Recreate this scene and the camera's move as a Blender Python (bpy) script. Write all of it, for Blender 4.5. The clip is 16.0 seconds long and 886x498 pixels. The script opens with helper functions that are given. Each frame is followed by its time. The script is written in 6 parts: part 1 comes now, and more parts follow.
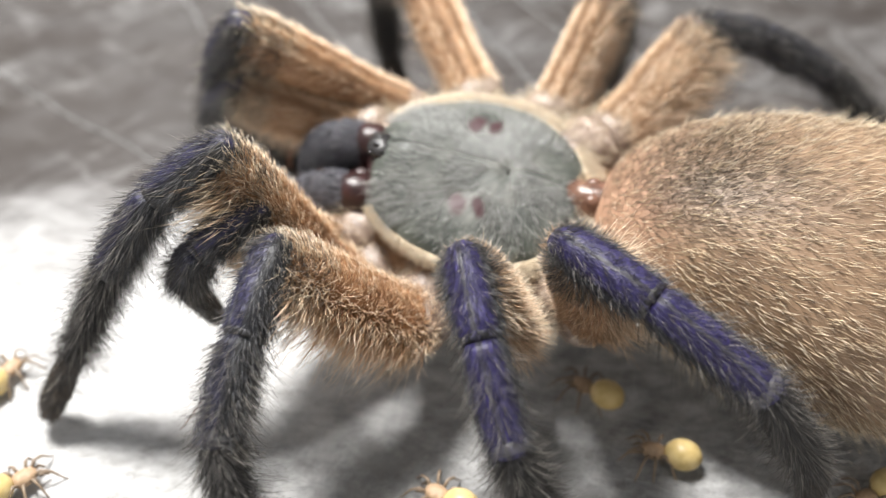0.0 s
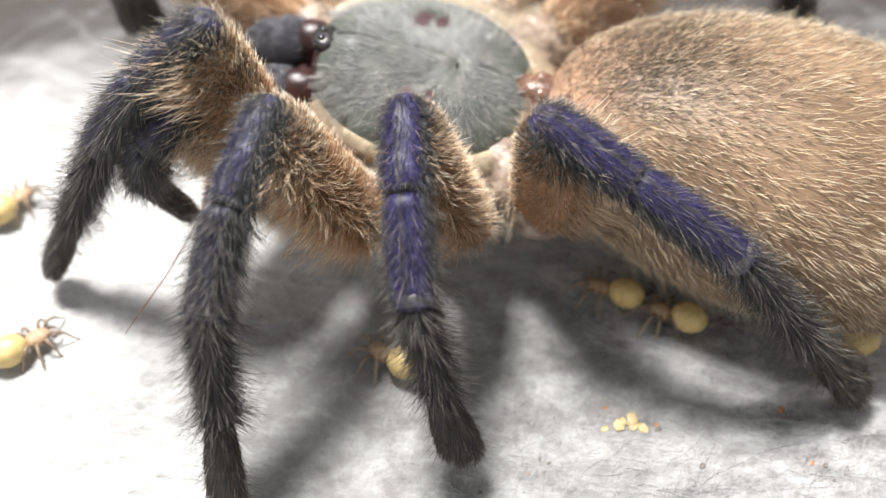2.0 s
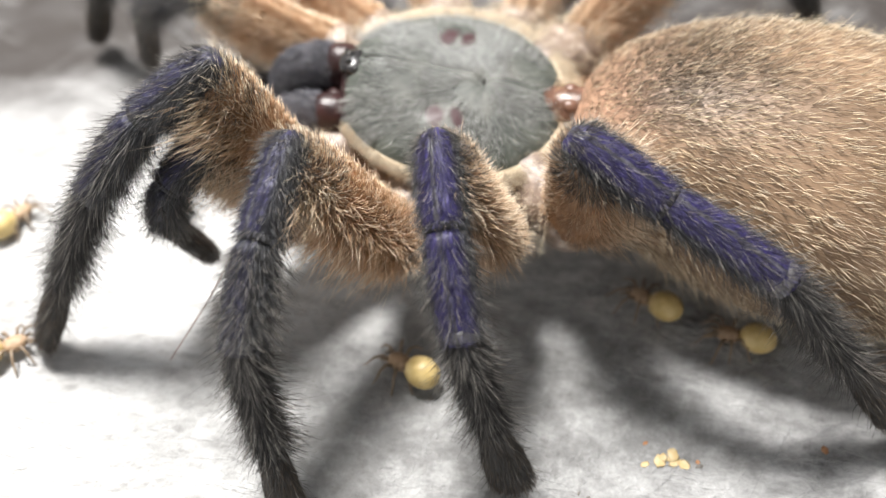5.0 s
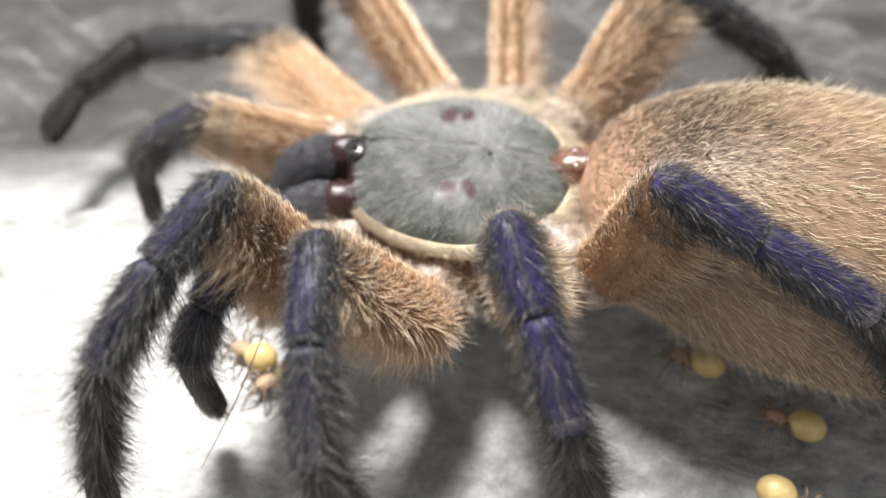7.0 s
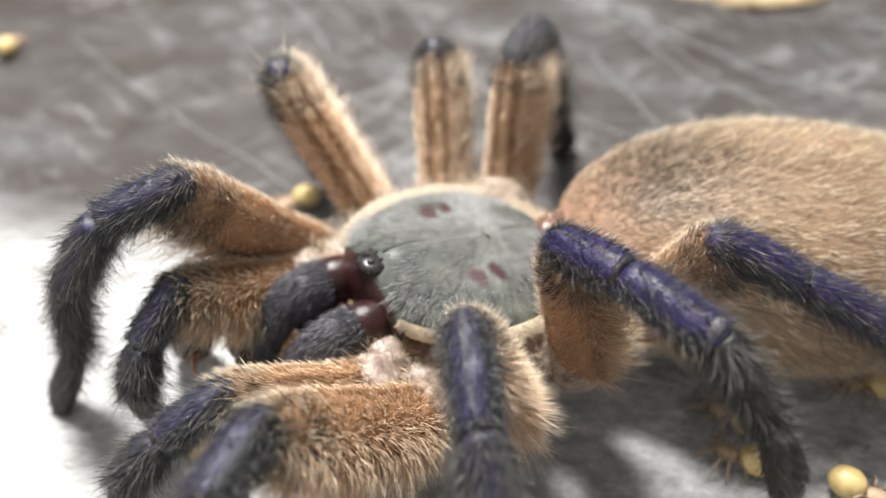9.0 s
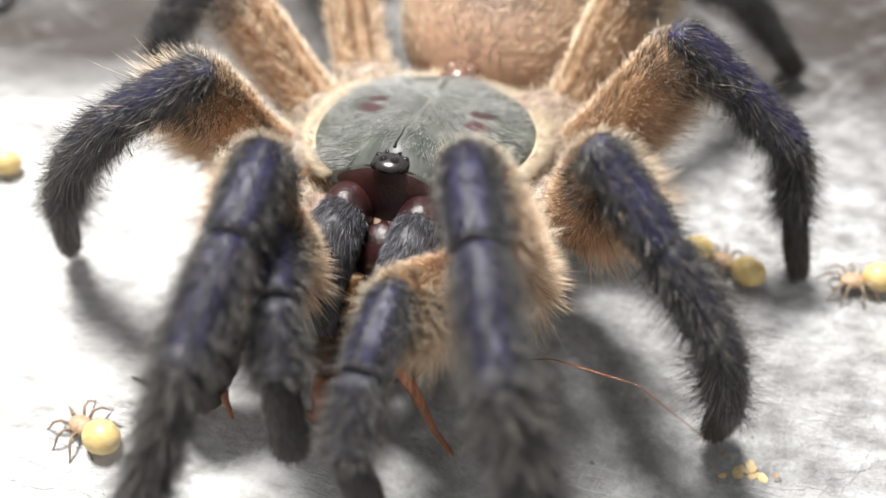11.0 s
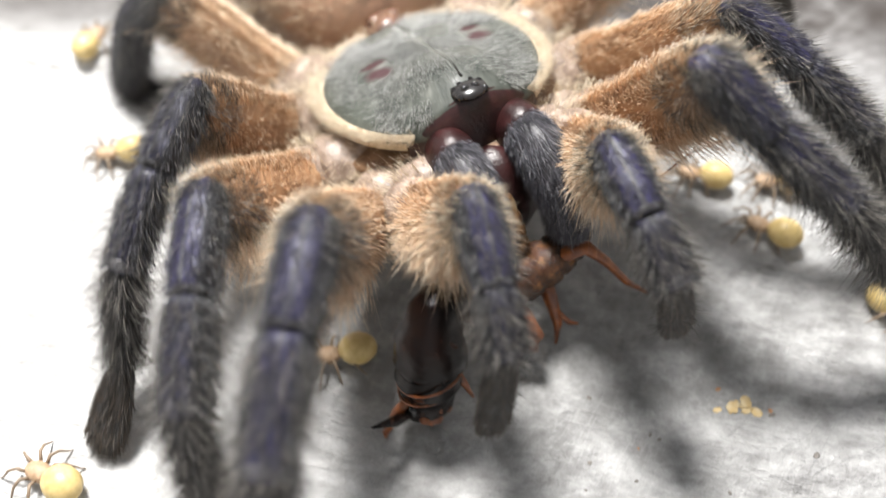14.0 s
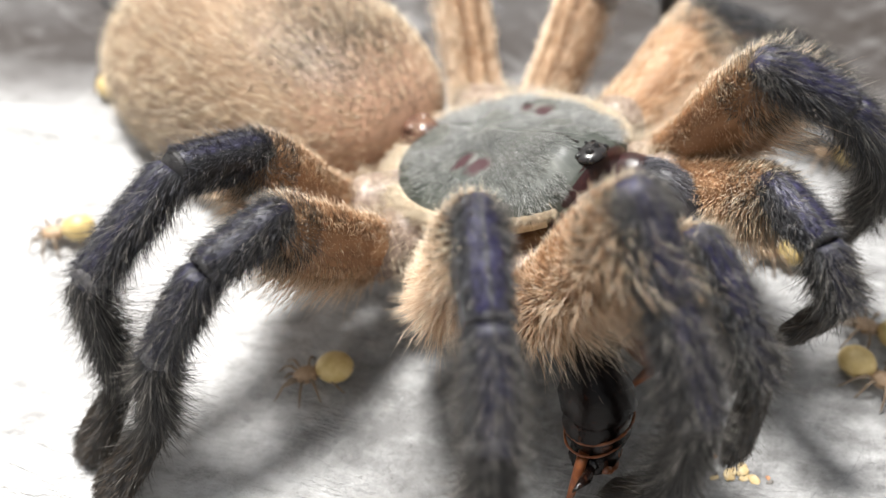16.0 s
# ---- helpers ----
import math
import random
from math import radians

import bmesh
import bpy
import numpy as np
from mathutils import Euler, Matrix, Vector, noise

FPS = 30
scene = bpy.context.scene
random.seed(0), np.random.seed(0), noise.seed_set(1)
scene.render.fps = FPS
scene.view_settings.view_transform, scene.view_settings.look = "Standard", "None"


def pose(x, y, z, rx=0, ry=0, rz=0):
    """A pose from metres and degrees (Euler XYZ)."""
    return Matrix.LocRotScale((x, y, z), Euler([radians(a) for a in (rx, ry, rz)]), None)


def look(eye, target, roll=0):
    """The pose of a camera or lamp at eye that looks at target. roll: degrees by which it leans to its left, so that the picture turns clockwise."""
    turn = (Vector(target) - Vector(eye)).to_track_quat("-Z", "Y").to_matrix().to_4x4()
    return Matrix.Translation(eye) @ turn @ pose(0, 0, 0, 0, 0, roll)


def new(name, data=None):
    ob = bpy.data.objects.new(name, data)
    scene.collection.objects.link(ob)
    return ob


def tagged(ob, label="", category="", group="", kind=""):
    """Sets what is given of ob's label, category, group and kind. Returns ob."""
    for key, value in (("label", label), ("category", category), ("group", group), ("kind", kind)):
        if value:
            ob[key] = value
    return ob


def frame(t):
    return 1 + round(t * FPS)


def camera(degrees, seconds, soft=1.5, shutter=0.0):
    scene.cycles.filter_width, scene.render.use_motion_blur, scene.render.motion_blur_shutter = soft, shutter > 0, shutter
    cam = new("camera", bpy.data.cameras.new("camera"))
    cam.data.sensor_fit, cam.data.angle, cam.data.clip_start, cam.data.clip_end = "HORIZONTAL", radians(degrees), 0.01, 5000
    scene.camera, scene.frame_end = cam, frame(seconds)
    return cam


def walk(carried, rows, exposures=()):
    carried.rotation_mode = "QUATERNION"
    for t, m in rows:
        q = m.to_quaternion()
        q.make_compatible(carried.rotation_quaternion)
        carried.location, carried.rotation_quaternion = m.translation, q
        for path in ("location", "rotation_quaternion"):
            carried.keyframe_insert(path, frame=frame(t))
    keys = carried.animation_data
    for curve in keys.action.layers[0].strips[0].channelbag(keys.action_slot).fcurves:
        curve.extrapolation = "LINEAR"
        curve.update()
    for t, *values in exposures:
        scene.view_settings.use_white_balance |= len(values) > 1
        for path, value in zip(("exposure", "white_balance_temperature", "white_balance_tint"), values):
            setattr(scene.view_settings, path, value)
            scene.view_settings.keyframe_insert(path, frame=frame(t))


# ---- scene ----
cam = camera(51.2, 16.0, soft=1.2, shutter=0.4)
cam.data.dof.use_dof = True
cam.data.dof.focus_distance = 0.0685
cam.data.dof.aperture_fstop = 20.0
walk(cam, [
    (0, pose(0.00111, -0.064, 0.066, 49.07, 0, -1.05)),
    (0.5, pose(0.00069, -0.064, 0.066, 48.59, 0, -0.65)),
    (1, pose(0.00061, -0.064, 0.066, 48.53, 0, -0.58)),
    (1.5, pose(0.00111, -0.064, 0.066, 45.52, 0, -1.05)),
    (2, pose(0.00081, -0.064, 0.066, 40.59, 0, -0.76)),
    (2.5, pose(0.00086, -0.064, 0.066, 40.38, 0, -0.81)),
    (3, pose(0.00039, -0.064, 0.066, 40.52, 0, -0.37)),
    (3.5, pose(0, -0.064, 0.066, 40.63, 0, 0)),
    (4, pose(0, -0.064, 0.066, 40.98, 0, 0)),
    (4.2, pose(-0.00025, -0.064, 0.066, 41.01, 0, 0.24)),
    (6.3, pose(-0.00153, -0.064, 0.066, 45.69, 0, 1.44)),
    (6.5, pose(-0.00167, -0.064, 0.066, 45.93, 0, 1.57)),
    (7, pose(-0.0025, -0.064, 0.066, 47.18, 0, 2.35)),
    (7.5, pose(-0.00389, -0.064, 0.066, 48.56, 0, 3.66)),
    (8, pose(-0.00411, -0.064, 0.066, 50.07, 0, 3.87)),
    (8.5, pose(-0.00458, -0.064, 0.066, 51.08, 0, 4.31)),
    (9, pose(-0.00481, -0.064, 0.066, 50.95, 0, 4.52)),
    (9.5, pose(-0.00464, -0.064, 0.066, 49.83, 0, 4.37)),
    (10, pose(-0.00472, -0.064, 0.066, 45.8, 0, 4.44)),
    (10.2, pose(-0.00478, -0.064, 0.066, 44.19, 0, 4.5)),
    (12.3, pose(-0.00494, -0.064, 0.066, 40.07, 0, 4.65)),
    (12.5, pose(-0.00506, -0.064, 0.066, 38.88, 0, 4.76)),
    (13, pose(-0.00478, -0.064, 0.066, 36.57, 0, 4.5)),
    (13.5, pose(-0.00478, -0.064, 0.066, 33.25, 0, 4.5)),
    (14, pose(-0.00478, -0.064, 0.066, 38.28, 0, 4.5)),
    (14.5, pose(-0.00444, -0.064, 0.066, 41.26, 0, 4.18)),
    (15, pose(-0.00444, -0.064, 0.066, 42.31, 0, 4.18)),
    (15.5, pose(-0.00444, -0.064, 0.066, 42.48, 0, 4.18)),
    (16, pose(-0.00444, -0.064, 0.066, 42.38, 0, 4.18)),
], [(0, 0.0), (1, 0.02), (1.5, 0.1), (4.2, 0.05), (6.5, 0.0), (10.2, 0.0), (12.3, 0.03), (13, 0.12), (14, 0.15), (14.5, 0.22), (15.2, 0.05), (16, 0.0)])

# ---- world and light ----
world = bpy.data.worlds.new("room")
scene.world = world
world.use_nodes = True
world.node_tree.nodes["Background"].inputs[0].default_value = (0.93, 0.96, 1.0, 1)
world.node_tree.nodes["Background"].inputs[1].default_value = 0.45

lamp_data = bpy.data.lights.new("lamp", "AREA")
lamp_data.shape, lamp_data.size, lamp_data.energy = "DISK", 0.085, 3.62
lamp_data.color = (1.0, 0.982, 0.955)
lamp = new("lamp", lamp_data)
lamp.matrix_world = look((-0.068, 0.078, 0.335), (0, 0, 0))

MM = 0.001
rng = np.random.default_rng(7)


# ---- materials ----
def base_material(name, rough=0.5, metal=0.0, spec=0.5):
    m = bpy.data.materials.new(name)
    m.use_nodes = True
    nt = m.node_tree
    b = nt.nodes["Principled BSDF"]
    b.inputs["Roughness"].default_value = rough
    b.inputs["Metallic"].default_value = metal
    b.inputs["Specular IOR Level"].default_value = spec
    return m, nt, b


def node(nt, kind, **values):
    n = nt.nodes.new(kind)
    for k, v in values.items():
        if k == "operation":
            n.operation = v
        elif k == "blend":
            n.blend_type = v
        else:
            n.inputs[k].default_value = v
    return n


def ramp(nt, fac, stops):
    r = nt.nodes.new("ShaderNodeValToRGB")
    while len(r.color_ramp.elements) < len(stops):
        r.color_ramp.elements.new(0.5)
    for e, (p, c) in zip(r.color_ramp.elements, stops):
        e.position, e.color = p, (*c, 1)
    nt.links.new(fac, r.inputs[0])
    return r.outputs[0]


def local_mm(nt, scale=(1, 1, 1)):
    """The thing's own coordinates, in millimetres."""
    tc = nt.nodes.new("ShaderNodeTexCoord")
    mp = nt.nodes.new("ShaderNodeMapping")
    mp.inputs["Scale"].default_value = tuple(1000 * s for s in scale)
    nt.links.new(tc.outputs["Object"], mp.inputs[0])
    return mp.outputs[0]


def turned_mm(nt, degrees, scale):
    """The thing's own coordinates in millimetres, turned about z and then stretched."""
    a = nt.nodes.new("ShaderNodeMapping")
    a.inputs["Rotation"].default_value = (0, 0, radians(degrees))
    nt.links.new(local_mm(nt), a.inputs[0])
    b = nt.nodes.new("ShaderNodeMapping")
    b.inputs["Scale"].default_value = scale
    nt.links.new(a.outputs[0], b.inputs[0])
    return b.outputs[0]


def wisps(nt, degrees, scale, width):
    """Soft branching threads that run mostly one way: 1 on a thread, 0 between."""
    n = grain(nt, turned_mm(nt, degrees, (0.22, 1, 1)), scale, 5.0, 0.55)
    r = ramp(nt, n, [(0.5 - width, (0, 0, 0)), (0.5, (1, 1, 1)), (0.5 + width, (0, 0, 0))])
    f = node(nt, "ShaderNodeMath", operation="MULTIPLY")
    nt.links.new(r, f.inputs[0])
    nt.links.new(ramp(nt, grain(nt, local_mm(nt), 0.07, 3.0), [(0.42, (0, 0, 0)), (0.62, (1, 1, 1))]), f.inputs[1])
    return f.outputs[0]


def grain(nt, vec, scale, detail=4.0, rough=0.6):
    n = node(nt, "ShaderNodeTexNoise", Scale=scale, Detail=detail, Roughness=rough)
    nt.links.new(vec, n.inputs["Vector"])
    return n.outputs[0]


def bumped(nt, bsdf, height, strength=0.4, dist=0.0002):
    b = node(nt, "ShaderNodeBump", Strength=strength, Distance=dist)
    nt.links.new(height, b.inputs["Height"])
    nt.links.new(b.outputs[0], bsdf.inputs["Normal"])


def mottled(name, stops, scale=1.0, rough=0.5, bump=0.35, spec=0.5, stretch=(1, 1, 1), dist=0.0002):
    m, nt, b = base_material(name, rough, spec=spec)
    v = local_mm(nt, stretch)
    c = ramp(nt, grain(nt, v, scale), stops)
    nt.links.new(c, b.inputs["Base Color"])
    bumped(nt, b, grain(nt, v, scale * 5), bump, dist)
    return m


def tinted(nt, color, factor):
    """One colour multiplied by another."""
    mix = nt.nodes.new("ShaderNodeMixRGB")
    mix.blend_type, mix.inputs[0].default_value = "MULTIPLY", 1.0
    nt.links.new(color, mix.inputs[1])
    nt.links.new(factor, mix.inputs[2])
    return mix.outputs[0]


def rooted(nt, color, root):
    """A hair's pigment: deeper at the root, paler towards the tip."""
    a = nt.nodes.new("ShaderNodeAttribute")
    a.attribute_name = "along"
    return tinted(nt, color, ramp(nt, a.outputs["Fac"], [(0.05, root), (0.55, tuple(0.5 + 0.5 * c for c in root)), (0.9, (1, 1, 1))]))


def hair_material(name, stops, rough=0.42, spec=0.5, patches=None, root=(0.75, 0.72, 0.7)):
    """Each hair has its own shade; patches tints whole areas of the coat."""
    m, nt, b = base_material(name, rough, spec=spec)
    g = nt.nodes.new("ShaderNodeNewGeometry")
    c = rooted(nt, ramp(nt, g.outputs["Random Per Island"], stops), root)
    if patches:
        c = tinted(nt, c, ramp(nt, grain(nt, local_mm(nt), 0.13, 5.0, 0.6), patches))
    nt.links.new(c, b.inputs["Base Color"])
    return m


def striped_hair(name, stops, root=(0.92, 0.82, 0.72)):
    """Femur hair: a pale stripe between two brown bands runs along the upper side."""
    m, nt, b = base_material(name, 0.45)
    g = nt.nodes.new("ShaderNodeNewGeometry")
    c = rooted(nt, ramp(nt, g.outputs["Random Per Island"], stops), root)
    v = local_mm(nt)
    sep = nt.nodes.new("ShaderNodeSeparateXYZ")
    nt.links.new(v, sep.inputs[0])
    ab = node(nt, "ShaderNodeMath", operation="ABSOLUTE")
    nt.links.new(sep.outputs["Y"], ab.inputs[0])
    wob = node(nt, "ShaderNodeMath", operation="MULTIPLY_ADD")
    wob.inputs[1].default_value = 0.7
    nt.links.new(grain(nt, local_mm(nt, (0.35, 1, 1)), 1.4), wob.inputs[0])
    nt.links.new(ab.outputs[0], wob.inputs[2])
    half = node(nt, "ShaderNodeMath", operation="MULTIPLY")
    half.inputs[1].default_value = 0.4
    nt.links.new(wob.outputs[0], half.inputs[0])
    band = ramp(nt, half.outputs[0], [(0.10, (1.0, 0.98, 0.95)), (0.27, (0.95, 0.9, 0.85)), (0.38, (0.5, 0.42, 0.35)), (0.54, (0.56, 0.47, 0.4)), (0.68, (1, 1, 1)), (1.0, (1, 1, 1))])
    up = nt.nodes.new("ShaderNodeMapRange")
    up.inputs[1].default_value, up.inputs[2].default_value = 0.5, 1.5
    nt.links.new(sep.outputs["Z"], up.inputs[0])
    mix = nt.nodes.new("ShaderNodeMixRGB")
    mix.blend_type = "MULTIPLY"
    nt.links.new(up.outputs[0], mix.inputs[0])
    nt.links.new(c, mix.inputs[1])
    nt.links.new(band, mix.inputs[2])
    nt.links.new(mix.outputs[0], b.inputs["Base Color"])
    return m


def striped(name, violet, dark, pale, lines, pale_width, cut=0.5):
    """Leg cuticle: violet bands beside a dark middle line, with narrow bald lines, on charcoal."""
    m, nt, b = base_material(name, 0.5, spec=0.35)
    v = local_mm(nt)
    sep = nt.nodes.new("ShaderNodeSeparateXYZ")
    nt.links.new(v, sep.inputs[0])
    ab = node(nt, "ShaderNodeMath", operation="ABSOLUTE")
    nt.links.new(sep.outputs["Y"], ab.inputs[0])
    wob = node(nt, "ShaderNodeMath", operation="MULTIPLY_ADD")
    wob.inputs[1].default_value, wob.inputs[2].default_value = 0.36, -0.18
    nt.links.new(grain(nt, local_mm(nt, (0.16, 1, 1)), 1.8), wob.inputs[0])
    add = node(nt, "ShaderNodeMath", operation="ADD")
    nt.links.new(ab.outputs[0], add.inputs[0])
    nt.links.new(wob.outputs[0], add.inputs[1])
    div = node(nt, "ShaderNodeMath", operation="DIVIDE")
    div.inputs[1].default_value = 2.0
    nt.links.new(add.outputs[0], div.inputs[0])
    w = pale_width / 2.0
    c = ramp(nt, div.outputs[0], [(0.0, dark), (w, dark), (w + 0.03, pale), (w + 0.07, pale), (w + 0.11, violet), (lines, violet), (lines + 0.16, dark)])
    up = nt.nodes.new("ShaderNodeMapRange")
    up.inputs[1].default_value, up.inputs[2].default_value = 0.2, 0.9
    nt.links.new(sep.outputs["Z"], up.inputs[0])
    top = nt.nodes.new("ShaderNodeMixRGB")
    top.inputs[1].default_value = (*dark, 1)
    nt.links.new(up.outputs[0], top.inputs[0])
    nt.links.new(c, top.inputs[2])
    c = top.outputs[0]
    streak = ramp(nt, grain(nt, local_mm(nt, (0.07, 1, 1)), 5.5, 6.0, 0.7), [(0.36, (0.16, 0.16, 0.17)), (0.5, (0.62, 0.62, 0.62)), (0.64, (1, 1, 1))])
    mix = nt.nodes.new("ShaderNodeMixRGB")
    mix.blend_type, mix.inputs[0].default_value = "MULTIPLY", cut
    nt.links.new(c, mix.inputs[1])
    nt.links.new(streak, mix.inputs[2])
    nt.links.new(mix.outputs[0], b.inputs["Base Color"])
    bumped(nt, b, grain(nt, local_mm(nt, (0.1, 1, 1)), 8.0, 6.0, 0.7), 0.8, 0.0002)
    return m


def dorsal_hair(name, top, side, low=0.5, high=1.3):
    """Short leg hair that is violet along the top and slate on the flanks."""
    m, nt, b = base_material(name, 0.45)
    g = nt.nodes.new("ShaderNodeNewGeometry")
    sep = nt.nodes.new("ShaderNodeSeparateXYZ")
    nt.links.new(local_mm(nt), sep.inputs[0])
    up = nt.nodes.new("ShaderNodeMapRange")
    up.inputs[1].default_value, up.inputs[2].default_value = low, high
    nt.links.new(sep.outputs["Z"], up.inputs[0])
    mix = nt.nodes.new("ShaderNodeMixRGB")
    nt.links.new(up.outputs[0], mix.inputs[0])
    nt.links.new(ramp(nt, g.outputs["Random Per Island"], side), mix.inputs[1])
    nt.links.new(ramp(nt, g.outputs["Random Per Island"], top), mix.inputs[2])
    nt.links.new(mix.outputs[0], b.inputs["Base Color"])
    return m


def striped(name, violet, dark, pale, lines, pale_width, cut=0.5):
    """Leg cuticle: violet bands beside a pale bald line along the top, on charcoal."""
    m, nt, b = base_material(name, 0.42)
    tc = nt.nodes.new("ShaderNodeTexCoord")
    sep = nt.nodes.new("ShaderNodeSeparateXYZ")
    nt.links.new(tc.outputs["Object"], sep.inputs[0])
    y = node(nt, "ShaderNodeMath", operation="MULTIPLY")
    y.inputs[1].default_value = 1000
    nt.links.new(sep.outputs["Y"], y.inputs[0])
    ab = node(nt, "ShaderNodeMath", operation="ABSOLUTE")
    nt.links.new(y.outputs[0], ab.inputs[0])
    v = local_mm(nt, (0.35, 1, 1))
    n = grain(nt, v, 1.6)
    wob = node(nt, "ShaderNodeMath", operation="MULTIPLY_ADD")
    wob.inputs[1].default_value, wob.inputs[2].default_value = 0.5, -0.25
    nt.links.new(n, wob.inputs[0])
    add = node(nt, "ShaderNodeMath", operation="ADD")
    nt.links.new(ab.outputs[0], add.inputs[0])
    nt.links.new(wob.outputs[0], add.inputs[1])
    div = node(nt, "ShaderNodeMath", operation="DIVIDE")
    div.inputs[1].default_value = 2.0
    nt.links.new(add.outputs[0], div.inputs[0])
    w = pale_width / 2.0
    c = ramp(nt, div.outputs[0], [(0.0, pale), (w, pale), (w + 0.05, violet), (lines, violet), (lines + 0.12, dark), (1.0, dark)])
    speck = ramp(nt, grain(nt, local_mm(nt, (0.5, 1, 1)), 4.0), [(0.42, (0.25, 0.25, 0.25)), (0.62, (1, 1, 1))])
    mix = nt.nodes.new("ShaderNodeMixRGB")
    mix.blend_type, mix.inputs[0].default_value = "MULTIPLY", cut
    nt.links.new(c, mix.inputs[1])
    nt.links.new(speck, mix.inputs[2])
    nt.links.new(mix.outputs[0], b.inputs["Base Color"])
    bumped(nt, b, grain(nt, local_mm(nt, (0.2, 1, 1)), 9.0), 0.5, 0.00012)
    return m


def carapace_material():
    m, nt, b = base_material("green_grey_carapace", 0.55, spec=0.3)
    b.inputs["Coat Weight"].default_value, b.inputs["Coat Roughness"].default_value = 0.06, 0.2
    tc = nt.nodes.new("ShaderNodeTexCoord")
    sep = nt.nodes.new("ShaderNodeSeparateXYZ")
    nt.links.new(tc.outputs["Object"], sep.inputs[0])
    dx = node(nt, "ShaderNodeMath", operation="ADD")
    dx.inputs[1].default_value = 0.0044
    nt.links.new(sep.outputs["X"], dx.inputs[0])
    ang = node(nt, "ShaderNodeMath", operation="ARCTAN2")
    nt.links.new(sep.outputs["Y"], ang.inputs[0])
    nt.links.new(dx.outputs[0], ang.inputs[1])
    ab = node(nt, "ShaderNodeMath", operation="ABSOLUTE")
    nt.links.new(ang.outputs[0], ab.inputs[0])
    comb = nt.nodes.new("ShaderNodeCombineXYZ")
    nt.links.new(ab.outputs[0], comb.inputs[0])
    ln = nt.nodes.new("ShaderNodeVectorMath")
    ln.operation = "LENGTH"
    vec = nt.nodes.new("ShaderNodeCombineXYZ")
    nt.links.new(dx.outputs[0], vec.inputs[0])
    nt.links.new(sep.outputs["Y"], vec.inputs[1])
    nt.links.new(vec.outputs[0], ln.inputs[0])
    nt.links.new(ln.outputs["Value"], comb.inputs[1])
    mp = nt.nodes.new("ShaderNodeMapping")
    mp.inputs["Scale"].default_value = (7, 160, 1)
    nt.links.new(comb.outputs[0], mp.inputs[0])
    rays = grain(nt, mp.outputs[0], 1.0, 6.0, 0.7)
    blotch = grain(nt, local_mm(nt), 0.32, 3.0)
    mix = nt.nodes.new("ShaderNodeMath")
    mix.operation = "MULTIPLY_ADD"
    mix.inputs[1].default_value = 0.55
    nt.links.new(blotch, mix.inputs[0])
    half = node(nt, "ShaderNodeMath", operation="MULTIPLY")
    half.inputs[1].default_value = 0.5
    nt.links.new(rays, half.inputs[0])
    nt.links.new(half.outputs[0], mix.inputs[2])
    col = ramp(nt, mix.outputs[0], [(0.32, (0.03, 0.037, 0.033)), (0.48, (0.068, 0.074, 0.068)), (0.6, (0.12, 0.125, 0.116)), (0.76, (0.25, 0.253, 0.238))])
    # the middle is dusted silver, the margin a darker bottle green
    q = nt.nodes.new("ShaderNodeMapping")
    q.vector_type = "TEXTURE"
    q.inputs["Location"].default_value = (-0.0016, 0, 0.002)
    q.inputs["Scale"].default_value = (0.0104, 0.0092, 1)
    nt.links.new(tc.outputs["Object"], q.inputs[0])
    d = nt.nodes.new("ShaderNodeVectorMath")
    d.operation = "LENGTH"
    nt.links.new(q.outputs[0], d.inputs[0])
    wob = node(nt, "ShaderNodeMath", operation="MULTIPLY_ADD")
    wob.inputs[1].default_value, wob.inputs[2].default_value = 0.5, -0.25
    nt.links.new(grain(nt, local_mm(nt), 0.4, 5.0), wob.inputs[0])
    s = node(nt, "ShaderNodeMath", operation="ADD")
    nt.links.new(d.outputs["Value"], s.inputs[0])
    nt.links.new(wob.outputs[0], s.inputs[1])
    tone = ramp(nt, s.outputs[0], [(0.15, (1.45, 1.38, 1.36)), (0.45, (1.12, 1.07, 1.05)), (0.75, (0.74, 0.75, 0.71)), (1.0, (0.62, 0.65, 0.59))])
    toned = nt.nodes.new("ShaderNodeMixRGB")
    toned.blend_type, toned.inputs[0].default_value = "MULTIPLY", 1.0
    nt.links.new(col, toned.inputs[1])
    nt.links.new(tone, toned.inputs[2])
    col = toned.outputs[0]
    # paired maroon blotches beside the fovea
    aby = node(nt, "ShaderNodeMath", operation="ABSOLUTE")
    nt.links.new(sep.outputs["Y"], aby.inputs[0])
    pv = nt.nodes.new("ShaderNodeCombineXYZ")
    nt.links.new(sep.outputs["X"], pv.inputs[0])
    nt.links.new(aby.outputs[0], pv.inputs[1])
    fac = None
    for cx, cy, rx, ry in ((-0.0006, 0.0046, 0.0009, 0.0013), (-0.0024, 0.0046, 0.0007, 0.0012)):
        q = nt.nodes.new("ShaderNodeMapping")
        q.vector_type = "TEXTURE"
        q.inputs["Location"].default_value = (cx, cy, 0)
        q.inputs["Rotation"].default_value = (0, 0, 0.35)
        q.inputs["Scale"].default_value = (rx, ry, 1)
        nt.links.new(pv.outputs[0], q.inputs[0])
        d = nt.nodes.new("ShaderNodeVectorMath")
        d.operation = "LENGTH"
        nt.links.new(q.outputs[0], d.inputs[0])
        wob = node(nt, "ShaderNodeMath", operation="MULTIPLY_ADD")
        wob.inputs[1].default_value, wob.inputs[2].default_value = 1.1, -0.55
        nt.links.new(grain(nt, local_mm(nt), 1.3), wob.inputs[0])
        s = node(nt, "ShaderNodeMath", operation="ADD")
        nt.links.new(d.outputs["Value"], s.inputs[0])
